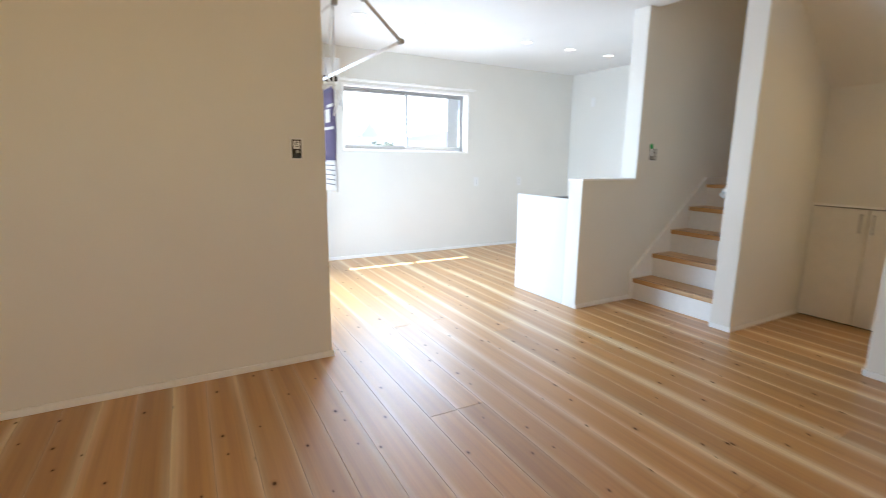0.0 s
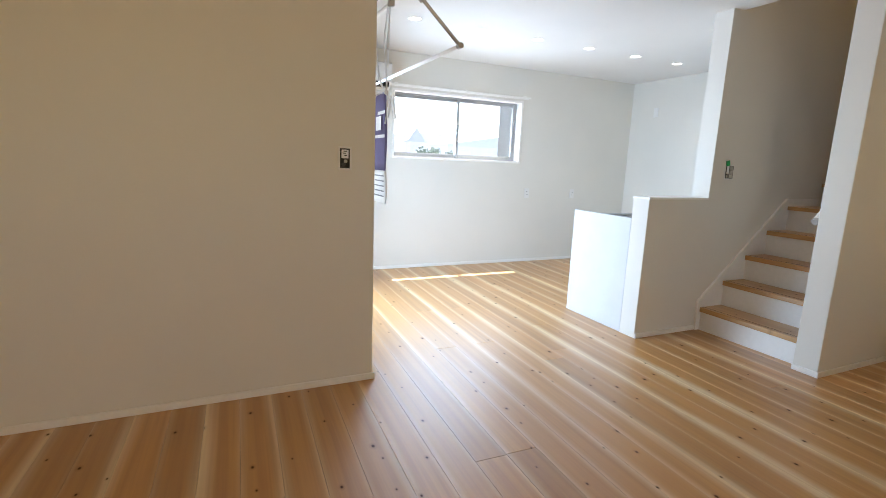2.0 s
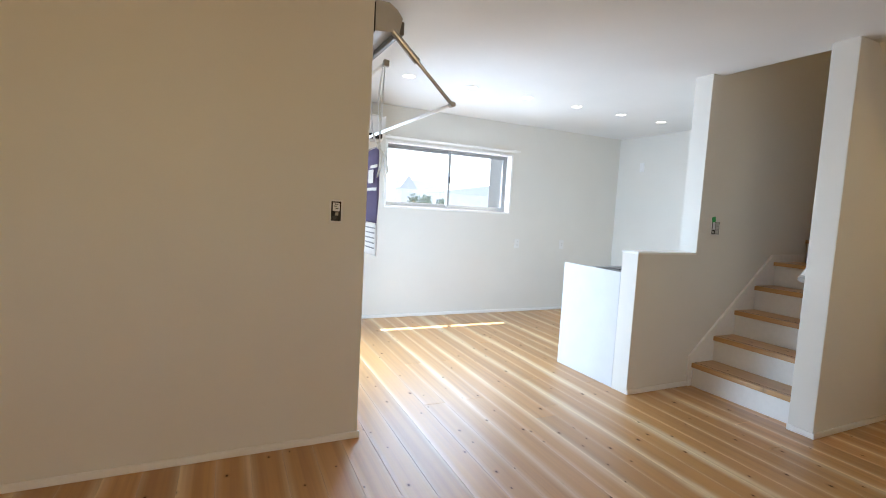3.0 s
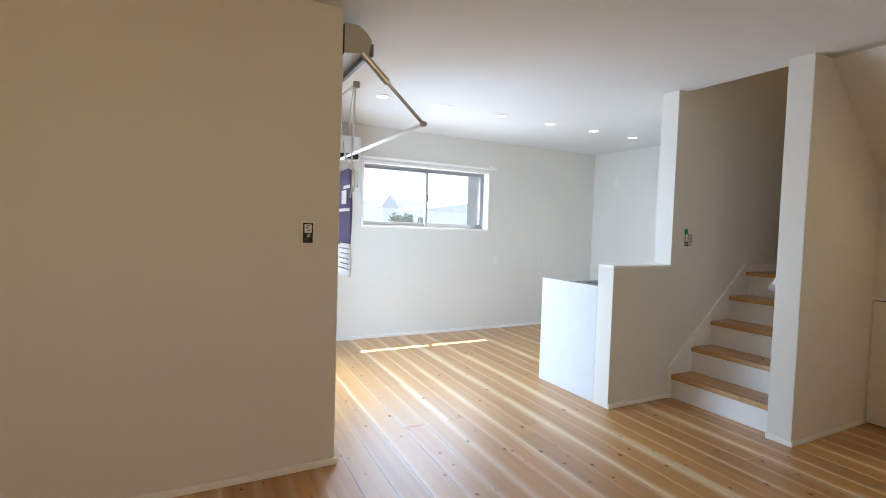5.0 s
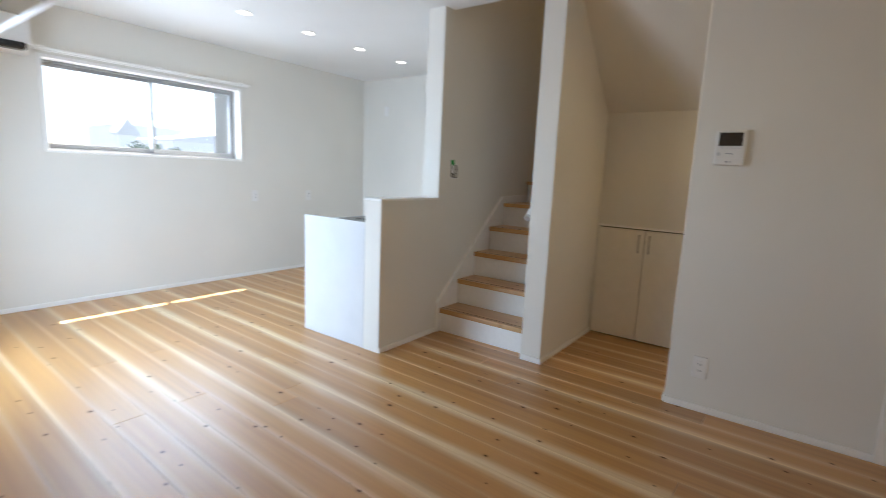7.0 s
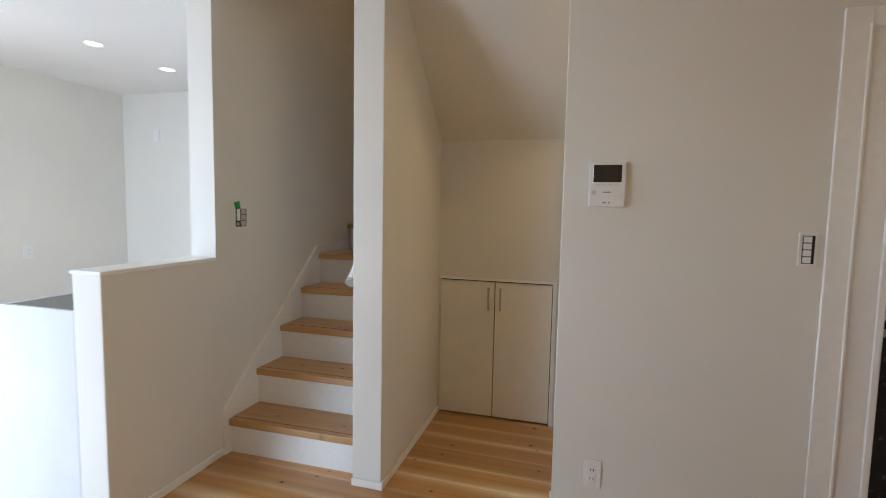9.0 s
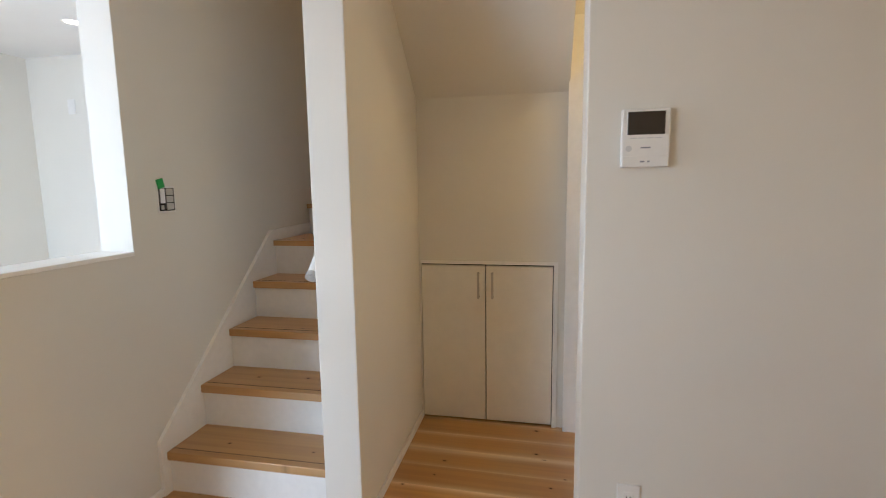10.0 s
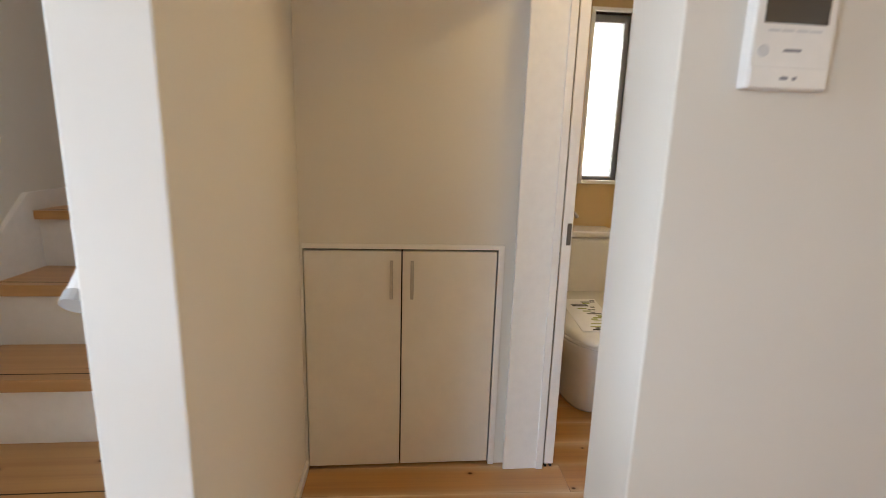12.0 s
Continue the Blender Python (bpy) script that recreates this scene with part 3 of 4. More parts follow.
def switch_plate(name, label, rockers, w=0.072, h=0.12):
    """A plate that faces -x with a dark backing and rockers (y0, y1, z0, z1, material)."""
    o = thing(name, label, "switch")
    part("plate", boxes((-0.008, 0, -w / 2, w / 2, -h / 2, h / 2), bevel=0.003, seg=2), M_PLASTIC, o)
    part("backing", boxes((-0.0092, -0.007, -w / 2 + 0.011, w / 2 - 0.011, -h / 2 + 0.010, h / 2 - 0.010)), M_BLACK, o)
    for y0, y1, z0, z1, mat in rockers:
        part("rocker", boxes((-0.012, -0.009, y0, y1, z0, z1), bevel=0.0012), mat, o)
    return o


sw = switch_plate("light_switch", "white four-rocker light switch beside the door casing",
                  [(-0.009, 0.0165, 0.026 - 0.0245 * k, 0.047 - 0.0245 * k, M_PLASTIC) for k in range(4)], w=0.060)
sw.matrix_basis = pose(RIGHT_X, 0.850, 1.197)
sw = switch_plate("remote_panel", "white wall remote with a dark panel and paper label",
                  [(-0.018, 0.018, 0.0, 0.044, M_PAPER), (-0.012, 0.004, -0.022, -0.006, M_GREY), (-0.012, 0.010, -0.042, -0.028, M_BLACK)])
for k, (y0, y1, z) in enumerate(((-0.010, 0.008, 0.034), (-0.004, 0.012, 0.024), (-0.010, 0.004, 0.012))):
    part("print", boxes((-0.0128, -0.0118, y0, y1, z, z + 0.004)), M_BLACK, sw)
sw.matrix_basis = pose(1.041, LEFT_Y, 1.237, 0, 0, 90)

ss = thing("unfinished_switch_box", "two open wall switches with green tape by the stairs", "switch")
part("plate", boxes((-0.003, 0, -0.050, 0.050, -0.058, 0.054), bevel=0.001), M_PLASTIC, ss)
part("backing", boxes((-0.005, -0.002, -0.042, 0.042, -0.050, 0.046)), M_BLACK, ss, "black mounting frame")
part("label_card", boxes((-0.008, -0.0045, 0.012, 0.036, -0.018, 0.044)), M_PAPER, ss)
part("button", boxes((-0.008, -0.0045, 0.020, 0.036, -0.044, -0.026), bevel=0.001), M_GREY, ss)
for k in range(3):
    part("rocker", boxes((-0.009, -0.0045, -0.034, 0.004, -0.046 + 0.031 * k, -0.018 + 0.031 * k), bevel=0.001), M_RACK, ss)
bm = boxes((-0.011, -0.003, 0.016, 0.048, 0.046, 0.084))
bmesh.ops.rotate(bm, verts=bm.verts[:], cent=(0, 0.03, 0.065), matrix=Matrix.Rotation(radians(-14), 3, "X"))
part("tape", bm, M_GREEN, ss, "bright green masking tape")
ss.matrix_basis = pose(4.018, HALF_Y, 1.252, 0, 0, 90)

# intercom
ic = thing("intercom", "white wall intercom monitor with a dark screen", "intercom")
part("housing", boxes((-0.024, 0, -0.067, 0.067, -0.085, 0.085), bevel=0.004, seg=2), M_PLASTIC, ic)
part("screen", boxes((-0.0255, -0.022, -0.052, 0.052, 0.010, 0.076), bevel=0.001), M_SCREEN, ic)
part("front_panel", boxes((-0.0258, -0.022, -0.064, 0.064, -0.083, -0.052), bevel=0.0012), M_PLASTIC, ic)
bm = bmesh.new()
tube(bm, (-0.022, 0.047, -0.030), (-0.0255, 0.047, -0.030), 0.009, 20)
part("speaker", bm, M_LIGHTGREY, ic)
for y in (-0.034, -0.012, 0.012, 0.034):
    part("button", boxes((-0.0256, -0.023, y - 0.009, y + 0.009, -0.0015, 0.0015)), M_LIGHTGREY, ic)
part("logo_bar", boxes((-0.0252, -0.023, -0.014, 0.014, -0.030, -0.026)), M_INK, ic)
for y0, y1 in ((0.002, 0.014), (-0.012, -0.006)):
    part("print", boxes((-0.0266, -0.0252, y0, y1, -0.071, -0.066)), M_INK, ic)
ic.matrix_basis = pose(RIGHT_X, 1.5345, 1.421)

# ---- doorway in the right wall ----
dr = tagged(new("door_1"), "white door casing of an open dark doorway", "door frame", kind="structure")
part("casing", boxes((RIGHT_X - 0.012, RIGHT_X, 0.72, 0.798, 0, 2.015), (RIGHT_X - 0.012, RIGHT_X, DY0 - 0.1, 0.72, 1.95, 2.015), bevel=0.002), M_TRIM, dr)
part("jamb", boxes((RIGHT_X - 0.004, RIGHT_X + 0.18, 0.61, 0.722, 0, 1.955), bevel=0.002), M_TRIM, dr)
part("bead", boxes((RIGHT_X - 0.014, RIGHT_X - 0.004, 0.61, 0.634, 0, 1.952), bevel=0.003), M_TRIM, dr)
part("bead", boxes((RIGHT_X - 0.016, RIGHT_X - 0.011, 0.716, 0.726, 0, 1.96), bevel=0.002), M_TRIM, dr)
part("stop", boxes((RIGHT_X + 0.05, RIGHT_X + 0.09, 0.595, 0.612, 0, 1.95), bevel=0.002), M_TRIM, dr)

# washstand guessed from a pale ledge; black blocks darken the room beyond the doorway
ws = thing("washstand", "guessed washstand of black blocks with a pale counter, darkening the room", "washstand")
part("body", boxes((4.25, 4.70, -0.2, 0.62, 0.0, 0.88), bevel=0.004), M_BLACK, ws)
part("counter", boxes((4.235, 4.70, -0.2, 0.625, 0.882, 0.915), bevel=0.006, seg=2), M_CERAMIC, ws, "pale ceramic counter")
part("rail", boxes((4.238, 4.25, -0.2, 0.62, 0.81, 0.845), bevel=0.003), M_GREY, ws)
part("upper_dark_block", boxes((4.55, 4.70, -0.2, 0.62, 1.1, 1.95), bevel=0.004), M_BLACK, ws)

# ---- toilet doorway, door and toilet ----
td = tagged(new("door_2"), "white sliding toilet door pushed into its pocket", "sliding door", kind="structure")
part("casing", boxes((4.694, 4.706, 1.575, 1.708, 0, 2.08), bevel=0.002), M_TRIM, td)
part("jamb", boxes((4.688, 4.728, 1.549, 1.577, 0, 2.02), bevel=0.002), M_TRIM, td)
leaf = part("door_leaf", boxes((4.700, 4.735, 1.503, 1.541, 0.014, 2.01), bevel=0.002), M_TRIM, td)
# black strip paints the shade in the gap between leaf and jamb
part("slot_shade", boxes((4.708, 4.728, 1.542, 1.5485, 0, 2.01)), M_BLACK, td, "black strip for the shade in the pocket's slot")
for gy in (1.508, 1.529):
    part("floor_guide", boxes((4.702, 4.733, gy, gy + 0.009, 0.0, 0.012), bevel=0.001), M_BLACK, td)
part("finger_pull", boxes((4.6985, 4.702, 1.508, 1.524, 0.905, 0.985), bevel=0.001), M_DARKALU, leaf, "small steel finger pull")
part("track", boxes((4.700, 4.735, 0.80, 1.549, 2.012, 2.02)), M_GREY, td)

tw = tagged(new("window_3"), "narrow frosted toilet window with aluminium frame", "window", kind="structure")
y0, y1, z0, z1 = TW
part("casing", boxes((EAST_X - 0.01, EAST_X + 0.05, y0 - 0.02, y0, z0 - 0.02, z1 + 0.02), (EAST_X - 0.01, EAST_X + 0.05, y1, y1 + 0.02, z0 - 0.02, z1 + 0.02),
                     (EAST_X - 0.01, EAST_X + 0.05, y0, y1, z1, z1 + 0.02)), M_TRIM, tw)
part("sill", boxes((EAST_X - 0.02, EAST_X + 0.05, y0, y1, z0 - 0.02, z0), bevel=0.002), M_TRIM, tw)
part("frame", boxes((EAST_X + 0.05, EAST_X + 0.10, y0, y0 + 0.03, z0, z1), (EAST_X + 0.05, EAST_X + 0.10, y1 - 0.018, y1, z0, z1),
                    (EAST_X + 0.05, EAST_X + 0.10, y0 + 0.03, y1 - 0.018, z0, z0 + 0.02), (EAST_X + 0.05, EAST_X + 0.10, y0 + 0.03, y1 - 0.018, z1 - 0.04, z1)), M_ALU, tw)
pn = part("pane", boxes((EAST_X + 0.072, EAST_X + 0.077, y0 + 0.03, y1 - 0.018, z0 + 0.02, z1 - 0.04)), M_FROST, tw)
pn.visible_shadow = False
part("handle", boxes((EAST_X + 0.035, EAST_X + 0.05, y1 - 0.014, y1 - 0.004, 1.40, 1.53), bevel=0.002), M_BLACK, tw)


def loft(rings, n=28):
    """A closed body through rounded cross-sections (cx, cy, half length, half width, z)."""
    bm = bmesh.new()
    rows = []
    for cx, cy, a, b, z in rings:
        row = []
        for i in range(n):
            t = 2 * math.pi * i / n
            c, s = math.cos(t), math.sin(t)
            row.append(bm.verts.new((cx + a * math.copysign(abs(c) ** 0.75, c), cy + b * math.copysign(abs(s) ** 0.75, s), z)))
        rows.append(row)
    for r0, r1 in zip(rows, rows[1:]):
        for i in range(n):
            bm.faces.new((r0[i], r0[(i + 1) % n], r1[(i + 1) % n], r1[i]))
    bm.faces.new(rows[0][::-1])
    bm.faces.new(rows[-1])
    return bm


TY = 1.165
wc = thing("toilet", "white ceramic toilet with closed lid and cistern", "toilet")
part("bowl", loft([(5.33, TY, 0.24, 0.115, 0.0), (5.32, TY, 0.25, 0.12, 0.02), (5.32, TY, 0.25, 0.125, 0.12), (5.29, TY, 0.28, 0.15, 0.24),
                   (5.27, TY, 0.31, 0.185, 0.33), (5.26, TY, 0.32, 0.195, 0.37), (5.26, TY, 0.32, 0.195, 0.385)]), M_CERAMIC, wc, smooth=True)
part("seat", loft([(5.25, TY, 0.325, 0.20, 0.388), (5.25, TY, 0.33, 0.205, 0.395), (5.25, TY, 0.33, 0.205, 0.410)]), M_CERAMIC, wc, smooth=True)
lid = loft([(5.25, TY, 0.325, 0.20, 0.425), (5.25, TY, 0.33, 0.205, 0.432), (5.25, TY, 0.33, 0.205, 0.455), (5.26, TY, 0.31, 0.19, 0.472)])
for v in lid.verts:
    v.co.z += (v.co.x - 5.2) * 0.16
part("lid", lid, M_CERAMIC, wc, "closed sloping toilet lid", smooth=True)
part("cistern", boxes((5.44, 5.645, TY - 0.20, TY + 0.20, 0.40, 0.80), bevel=0.02, seg=3), M_CERAMIC, wc)
part("cistern_lid", boxes((5.43, 5.65, TY - 0.21, TY + 0.21, 0.802, 0.835), bevel=0.01, seg=3), M_CERAMIC, wc)
mn = thing("leaflet", "printed paper leaflet lying on the toilet lid", "leaflet")
def sloped(bm):
    for v in bm.verts:
        v.co.z += (v.co.x - 5.2) * 0.16
    return bm


part("sheet", sloped(boxes((5.02, 5.34, TY - 0.05, TY + 0.13, 0.4735, 0.4755))), M_PAPER, mn)
lr = random.Random(5)
for k in range(22):
    x0, y0 = 5.03 + 0.0135 * k, TY - 0.045 + lr.uniform(0, 0.08)
    bm = sloped(boxes((x0, x0 + lr.uniform(0.005, 0.011), y0, y0 + lr.uniform(0.02, 0.085), 0.476, 0.4768)))
    part("print", bm, (M_BLACK, M_OLIVE, M_INK, M_OLIVE)[lr.randrange(4)], mn)

# spout on the cistern
bm = bmesh.new()
for a, b in (((5.56, TY + 0.06, 0.835), (5.56, TY + 0.06, 0.90)), ((5.56, TY + 0.06, 0.90), (5.51, TY + 0.04, 0.93)), ((5.51, TY + 0.04, 0.93), (5.475, TY + 0.025, 0.905))):
    tube(bm, a, b, 0.009, 12)
part("spout", bm, M_STEEL, wc, "small curved metal hand-wash spout", smooth=True)

# ---- laundry rack over the balcony window ----
rk = thing("laundry_rack", "wall-mounted folding laundry rack with two lowered bars", "laundry rack")
bm = bmesh.new()
prism(bm, [(1.218, 2.340), (1.29, 2.342), (1.335, 2.315), (1.366, 2.275), (1.352, 2.20), (1.218, 2.185)], "y", 3.425, 5.6)
part("housing", bm, M_RACK, rk, "grey-white rack housing")
part("end_bracket", boxes((1.335, 1.385, 3.44, 3.47, 2.195, 2.268), bevel=0.008, seg=2), M_DARKALU, rk, "dark pivot bracket")
# the dark gap between housing and wall, drawn as a black strip
part("mount_gap_shade", boxes((1.203, 1.217, 3.428, 5.6, 2.18, 2.33), bevel=0.002), M_BLACK, rk, "black strip for the shade in the mounting gap")
part("front_lip", boxes((1.318, 1.345, 3.435, 5.6, 2.165, 2.197), bevel=0.004), M_DARKALU, rk)
for y in (3.40, 5.45):
    a, b, c = Vector((1.305, y, 2.192)), Vector((1.450, y - 0.006, 2.058)), Vector((1.664, y - 0.018, 1.862))
    bm = bmesh.new()
    tube(bm, a, b, 0.016, 12, 0.020)
    arm = part("arm", bm, M_ARM, rk)
    bm = bmesh.new()
    tube(bm, b, c, 0.010, 12)
    part("rod", bm, M_ARM, arm, "dark slim telescopic rod")
    bm = bmesh.new()
    tube(bm, c + Vector((0, -0.016, 0)), c + Vector((0, 0.016, 0)), 0.016, 14)
    part("knuckle", bm, M_GREY, arm)
bm = bmesh.new()
tube(bm, (1.664, 3.38, 1.861), (1.664, 5.43, 1.861), 0.011, 14)
part("front_bar", bm, M_PLASTIC, rk)
bm = bmesh.new()
tube(bm, (1.317, 3.53, 2.06), (1.317, 5.3, 2.06), 0.011, 14)
part("rear_bar", bm, M_PLASTIC, rk)
part("bar_end", boxes((1.300, 1.334, 3.515, 3.54, 2.042, 2.078), bevel=0.004), M_GREY, rk)
for y in (4.3, 5.2):
    bm = bmesh.new()
    tube(bm, (1.317, y, 2.06), (1.29, y, 2.19), 0.007)
    part("hanger", bm, M_GREY, rk)

# banner tied to the rear bar
bn = thing("banner", "purple printed cloth banner tied to the rack with ribbons", "banner")


def sheet(x, y0, y1, z0, z1, amp, n=14, thick=0.003):
    bm = bmesh.new()
    rows = []
    for j in range(7):
        z = z0 + (z1 - z0) * j / 6
        rows.append([(x + amp * math.sin(7 * i / n + 0.6 * j) , y0 + (y1 - y0) * i / n, z) for i in range(n + 1)])
    f0 = [[bm.verts.new(c) for c in r] for r in rows]
    f1 = [[bm.verts.new((c[0] - thick, c[1], c[2])) for c in r] for r in rows]
    for j in range(6):
        for i in range(n):
            bm.faces.new((f0[j][i], f0[j][i + 1], f0[j + 1][i + 1], f0[j + 1][i]))
            bm.faces.new((f1[j][i], f1[j + 1][i], f1[j + 1][i + 1], f1[j][i + 1]))
    for j in range(6):
        for i in (0, n):
            bm.faces.new((f0[j][i], f0[j + 1][i], f1[j + 1][i], f1[j][i]))
    for i in range(n):
        for j in (0, 6):
            bm.faces.new((f0[j][i], f1[j][i], f1[j][i + 1], f0[j][i + 1]))
    bmesh.ops.recalc_face_normals(bm, faces=bm.faces[:])
    return bm


part("cloth", sheet(1.335, 3.63, 4.30, 1.165, 1.62, 0.008), M_PURPLE, bn, smooth=True)
part("notice", sheet(1.338, 3.62, 4.10, 0.98, 1.175, 0.004), M_PAPER, bn, "white printed notice", smooth=True)
for z in (1.50, 1.365):
    part("stripe", boxes((1.3255, 1.3265, 3.632, 4.2, z, z + 0.018)), M_PAPER, bn)
part("emblem", boxes((1.3245, 1.3255, 3.70, 3.80, 1.41, 1.49)), M_PAPER, bn)
for k in range(5):
    part("print", boxes((1.3305, 1.3325, 3.65, 3.86 - 0.03 * (k % 2), 1.14 - 0.03 * k, 1.147 - 0.03 * k)), M_INK, bn)
KNOT = Vector((1.325, 3.61, 1.612))


def ribbon(points, w=0.010):
    """A thin flat ribbon bent along a few points."""
    pts = [Vector(p) for p in points]
    fine = []
    for a_, b_, c_, d_ in zip([pts[0]] + pts[:-2], pts[:-1], pts[1:], pts[2:] + [pts[-1]]):
        for q in range(6):
            t = q / 6
            fine.append(0.5 * (2 * b_ + (c_ - a_) * t + (2 * a_ - 5 * b_ + 4 * c_ - d_) * t ** 2 + (3 * b_ - a_ - 3 * c_ + d_) * t ** 3))
    fine.append(pts[-1])
    bm = bmesh.new()
    rows = []
    for q, p in enumerate(fine):
        turn = 0.5 * q
        side = Vector((math.cos(turn), math.sin(turn), 0.15)) * w / 2
        up = Vector((-math.sin(turn), math.cos(turn), 0)) * 0.0012
        rows.append([bm.verts.new(p + v) for v in (side + up, side - up, -side - up, -side + up)])
    for r0, r1 in zip(rows, rows[1:]):
        for q in range(4):
            bm.faces.new((r0[q], r0[(q + 1) % 4], r1[(q + 1) % 4], r1[q]))
    bm.faces.new(rows[0])
    bm.faces.new(rows[-1][::-1])
    bmesh.ops.recalc_face_normals(bm, faces=bm.faces[:])
    part("ribbon", bm, M_RIBBON, bn, smooth=True)


for points in (((1.317, 3.545, 2.06), (1.316, 3.57, 1.85), KNOT), ((1.322, 3.56, 2.06), (1.330, 3.60, 1.80), KNOT),
               ((1.312, 3.56, 2.06), (1.300, 3.58, 1.88), (1.318, 3.60, 1.72), KNOT),
               ((1.235, 3.52, 2.12), (1.245, 3.55, 1.86), (1.285, 3.60, 1.68), KNOT), ((1.24, 3.50, 1.74), (1.28, 3.57, 1.65), KNOT),
               (KNOT, (1.285, 3.60, 1.600), (1.245, 3.59, 1.572)), (KNOT, (1.345, 3.60, 1.56), (1.337, 3.60, 1.475)),
               (KNOT, (1.365, 3.60, 1.57), (1.380, 3.60, 1.47)), (KNOT, (1.352, 3.60, 1.55), (1.362, 3.60, 1.50)),
               (KNOT, (1.330, 3.60, 1.56), (1.322, 3.61, 1.44))):
    ribbon(points)
bm = bmesh.new()
bmesh.ops.create_icosphere(bm, subdivisions=2, radius=0.013, matrix=Matrix.Translation(KNOT))
part("knot", bm, M_PAPER, bn, smooth=True)

# air conditioner beside the wide window
ac = thing("air_conditioner", "white wall air conditioner above the window corner", "air conditioner")
bm = bmesh.new()
prism(bm, [(WIN_Y, 1.975), (WIN_Y - 0.14, 1.975), (WIN_Y - 0.215, 2.035), (WIN_Y - 0.225, 2.215), (WIN_Y - 0.20, 2.23), (WIN_Y, 2.23)], "x", 1.33, 2.10)
part("housing", bm, M_PLASTIC, ac)
part("louvre", boxes((1.36, 2.07, WIN_Y - 0.232, WIN_Y - 0.14, 1.985, 2.035), bevel=0.008), M_BLACK, ac, "dark air outlet")

# ---- outside ----
M_GROUND = plain("pale_ground", (0.20, 0.19, 0.175), 0.9, size=2.0, wear=0.3)
M_HOUSE = plaster("pale_render", (0.74, 0.73, 0.72), size=20.0)
M_ROOF = plain("slate_roof", (0.58, 0.57, 0.55), 0.7)
M_PALEROOF = plain("pale_roof", (0.64, 0.63, 0.62), 0.7)
M_SCREEN_OUT = plain("grey_siding", (0.17, 0.16, 0.145), 0.6)
tagged(part("ground", boxes((-400, 400, -400, 800, -3.4, -3.3)), M_GROUND), "pale paved ground outside", "ground", kind="structure")
structure("wall_wing", boxes((3.875, 3.97, WIN_Y + 0.2, 6.64, -3.3, 2.7)), M_SCREEN_OUT, "grey siding wing wall outside the window", "wall")
M_LEAF = plain("shrub_leaf", (0.16, 0.19, 0.13), 0.7, size=3.0, wear=0.4)


def house(x, y, w, d, h, ridge, roof, label):
    """A gabled house seen far off: walls, two roof slopes, windows with panes."""
    o = thing("house", label, "house")
    part("wall", boxes((x, x + w, y, y + d, -3.3, h)), M_HOUSE, o)
    bm = bmesh.new()
    prism(bm, [(x - 0.15, h), (x + w + 0.15, h), (x + w + 0.15, h + 0.15), (x + w / 2, h + ridge), (x - 0.15, h + 0.15)], "y", y - 0.1, y + d + 0.1)
    part("roof", bm, roof, o, "grey pitched roof")
    for i in range(2):
        for z in (-2.2, 0.4):
            wx = x + w * (0.2 + 0.4 * i)
            wd = part("window", boxes((wx, wx + 1.5, y - 0.06, y + 0.02, z, z + 1.1)), M_ALU, o)
            part("pane", boxes((wx + 0.08, wx + 1.42, y - 0.075, y - 0.062, z + 0.08, z + 1.02)), M_SCREEN, wd)
    return o


house(15.0, 40, 1.2, 0.9, 2.9, 1.2, M_ROOF, "pale gabled two-storey house in the distance")
house(20.5, 44, 16.0, 9, 2.9, 1.5, M_PALEROOF, "wide pale house with a low grey roof")
house(27.0, 75, 9.0, 9, 5.5, 0.4, M_HOUSE, "tall pale building far behind the houses")


def shrub(x, y, r, z):
    """A clipped garden tree: trunk and a crown of many small leaf clumps."""
    rr = random.Random(int(x * 31))
    o = thing("garden_tree", "small green garden tree in front of the houses", "tree", "garden trees")
    bm = bmesh.new()
    tube(bm, (x, y, -3.3), (x, y, z), 0.05, 8, 0.12)
    part("trunk", bm, M_TREAD, o)
    bm = bmesh.new()
    for k in range(130):
        v = Vector((rr.gauss(0, 1), rr.gauss(0, 1), rr.gauss(0, 0.8))).normalized() * r * rr.uniform(0.3, 1.05)
        m = Matrix.Translation(Vector((x, y, z)) + v) @ Euler((rr.uniform(0, 3), rr.uniform(0, 3), 0)).to_matrix().to_4x4() @ Matrix.Diagonal((1, 0.7, 0.3, 1))
        bmesh.ops.create_icosphere(bm, subdivisions=1, radius=r * rr.uniform(0.10, 0.2), matrix=m)
    part("crown", bm, M_LEAF, o)


for x, y, r, z in ((14.6, 36, 0.55, 1.9), (15.3, 35.5, 0.6, 1.7), (16.1, 37, 0.5, 2.0), (16.9, 36, 0.45, 1.8)):
    shrub(x, y, r, z)

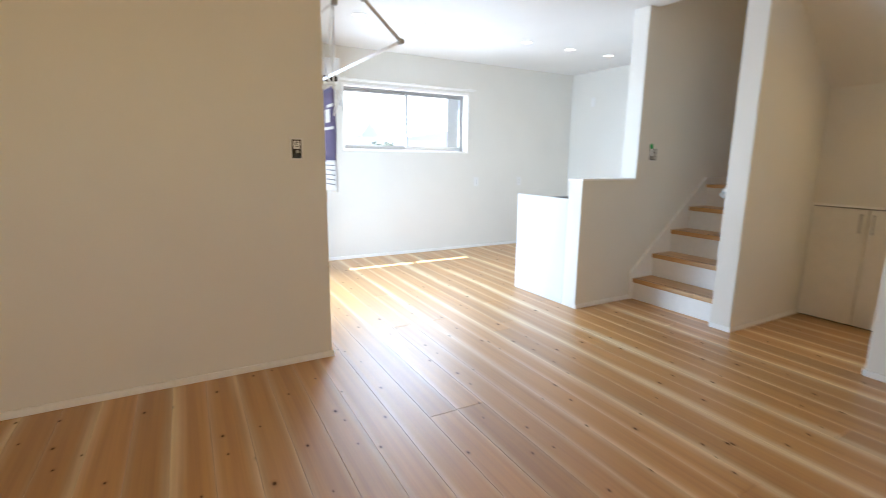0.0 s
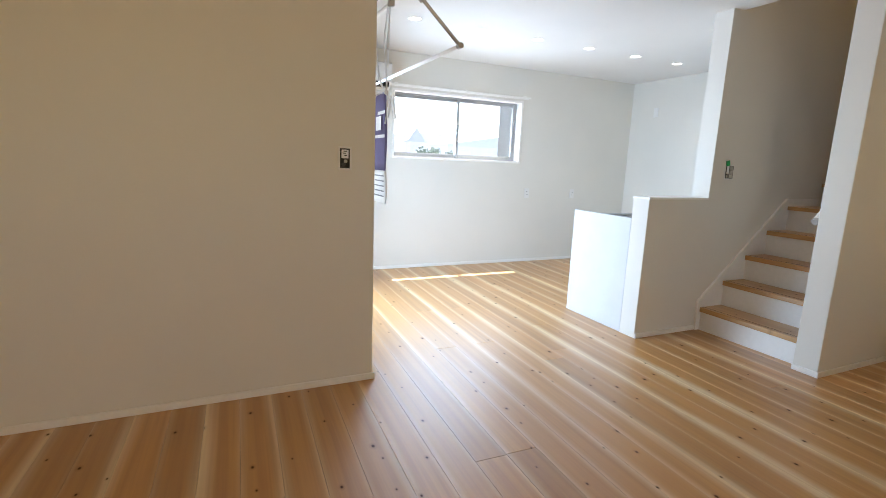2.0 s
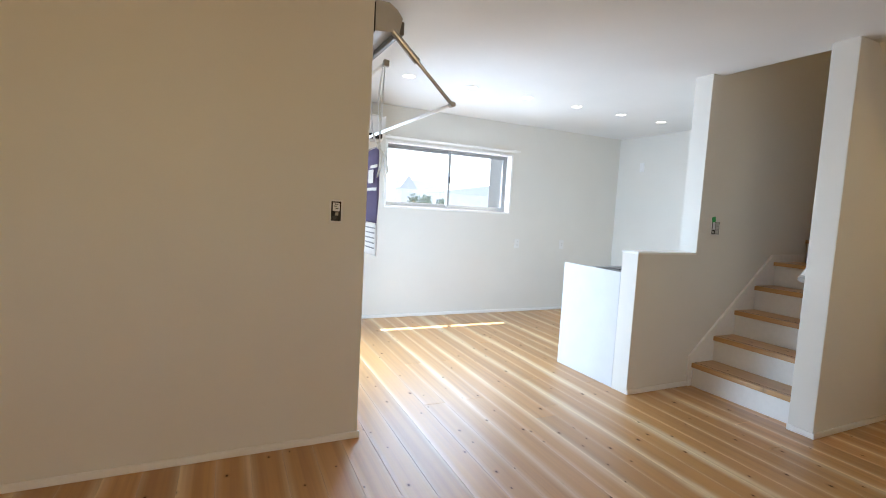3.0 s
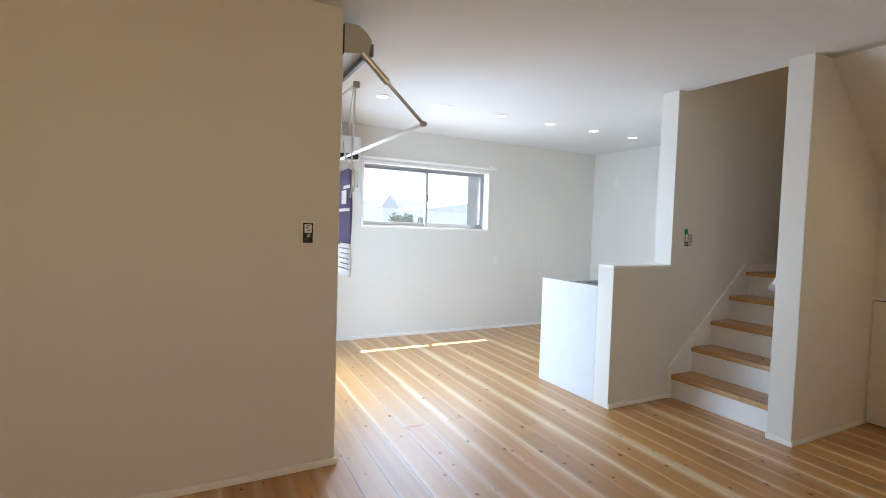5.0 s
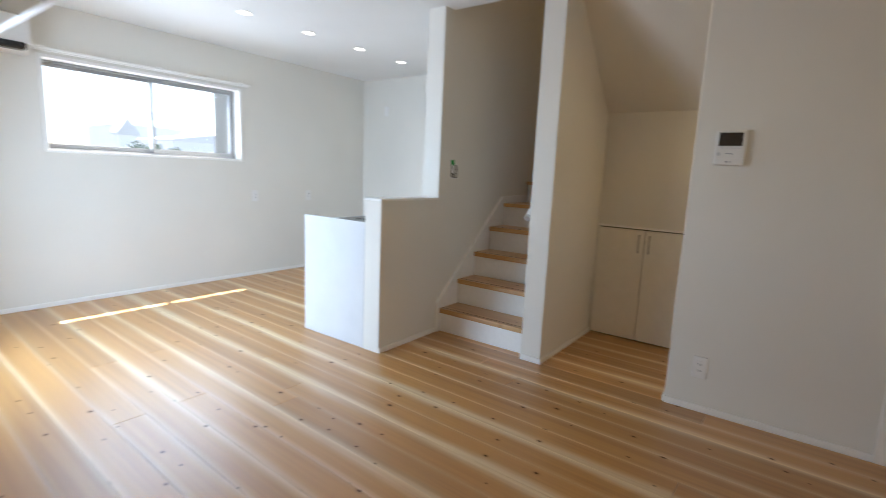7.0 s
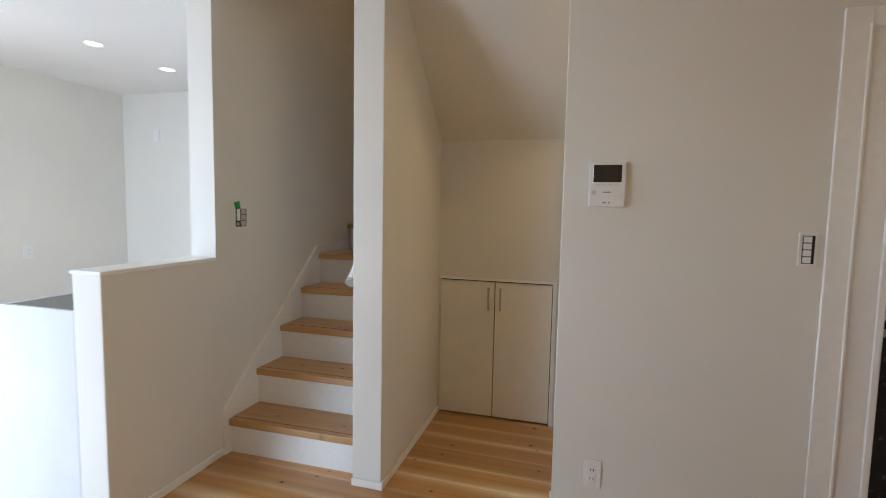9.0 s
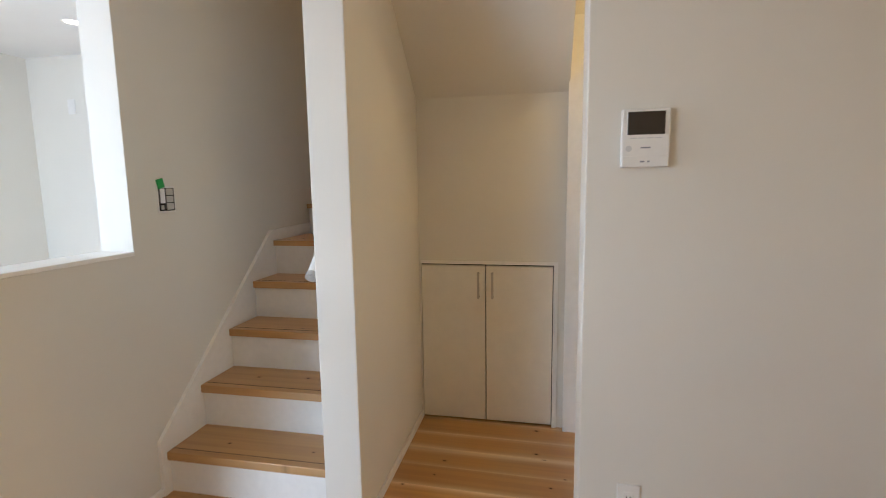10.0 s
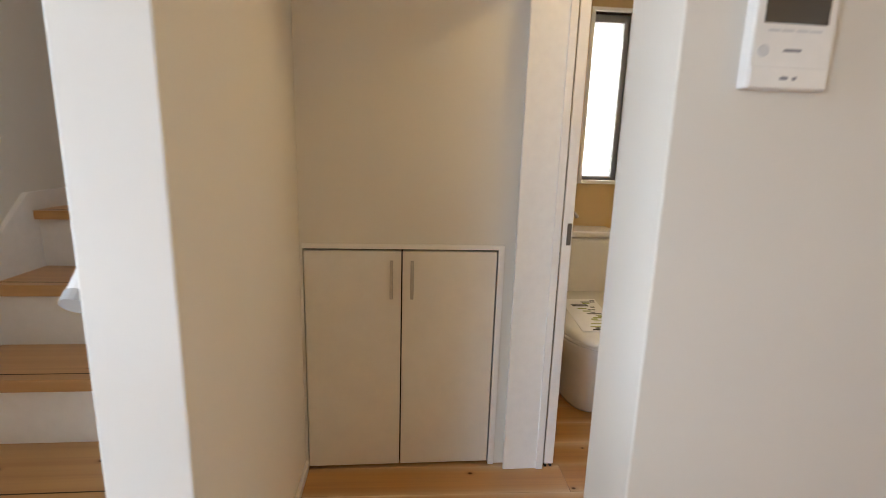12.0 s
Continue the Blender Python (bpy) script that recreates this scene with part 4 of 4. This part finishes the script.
# ---- floor planks ----
PW, GAP = 0.152, 0.0010
LEAN = radians(-1.5)              # the boards run slightly askew of the walls
SEAM, ROW_Y = 1.10, 3.0           # where one seam lies, and at which y
# seams with pale sapwood on both sides, counted from that one, and how wide (shares of a plank)
SAPPY = {-11: 0.20, -9: 0.26, -7: 0.18, -5: 0.24, -3: 0.20, 0: 0.12, 3: 0.10, 6: 0.24, 8: 0.20, 10: 0.26, 12: 0.26, 14: 0.12, 16: 0.24, 17: 0.10, 19: 0.24, 20: 0.10, 22: 0.24, 23: 0.10, 25: 0.22}
# length of the first board of some rows, which sets where their joints fall
FIRST = {2: 4.21, 3: 4.21, 9: 1.12, 15: 4.21}
plank_meshes = {}


def plank_mesh(length):
    if length not in plank_meshes:
        bm = bmesh.new()
        box(bm, -PW / 2 + GAP / 2, PW / 2 - GAP / 2, 0, length - GAP, -0.015, 0, bevel=0.0006)
        me = bpy.data.meshes.new("plank")
        bm.to_mesh(me)
        bm.free()
        me.materials.append(M_FLOOR)
        plank_meshes[length] = me
    return plank_meshes[length]


rng = random.Random(7)
for k in range(-21, 31):
    x = SEAM + PW * (k + 0.5)
    # the floor ends at the balcony wall on the west part
    end = WIN_Y + 0.06 if x > LEFT_X - 0.05 else LEFT_Y + 0.06
    y = Y_S - 0.12
    length = rng.choice((0.9, 1.4, 2.0, 2.6, 3.2)) if k > 0 else rng.choice((1.2, 1.5, 1.7))
    length = FIRST.get(k, length)
    while y < end - 0.05:
        ob = new("plank", plank_mesh(round(min(length, end - y), 3)))
        ob.location = (x + (y - ROW_Y) * math.tan(-LEAN), y, 0)
        ob.rotation_euler = (0, 0, LEAN)
        left, right = [SAPPY.get(q, 0.0) for q in (k, k + 1)]
        left, right = [max(0.0, v * rng.uniform(0.55, 1.25) if v else rng.choice((0.0, 0.0, 0.0, 0.08))) for v in (left, right)]
        ob.color = (left, right, 0, 1)
        ob.parent = FLOOR
        y += length
        length = 4.0 if k in FIRST or k < 1 else rng.choice((3.0, 3.6, 3.6, 4.0, 4.0))
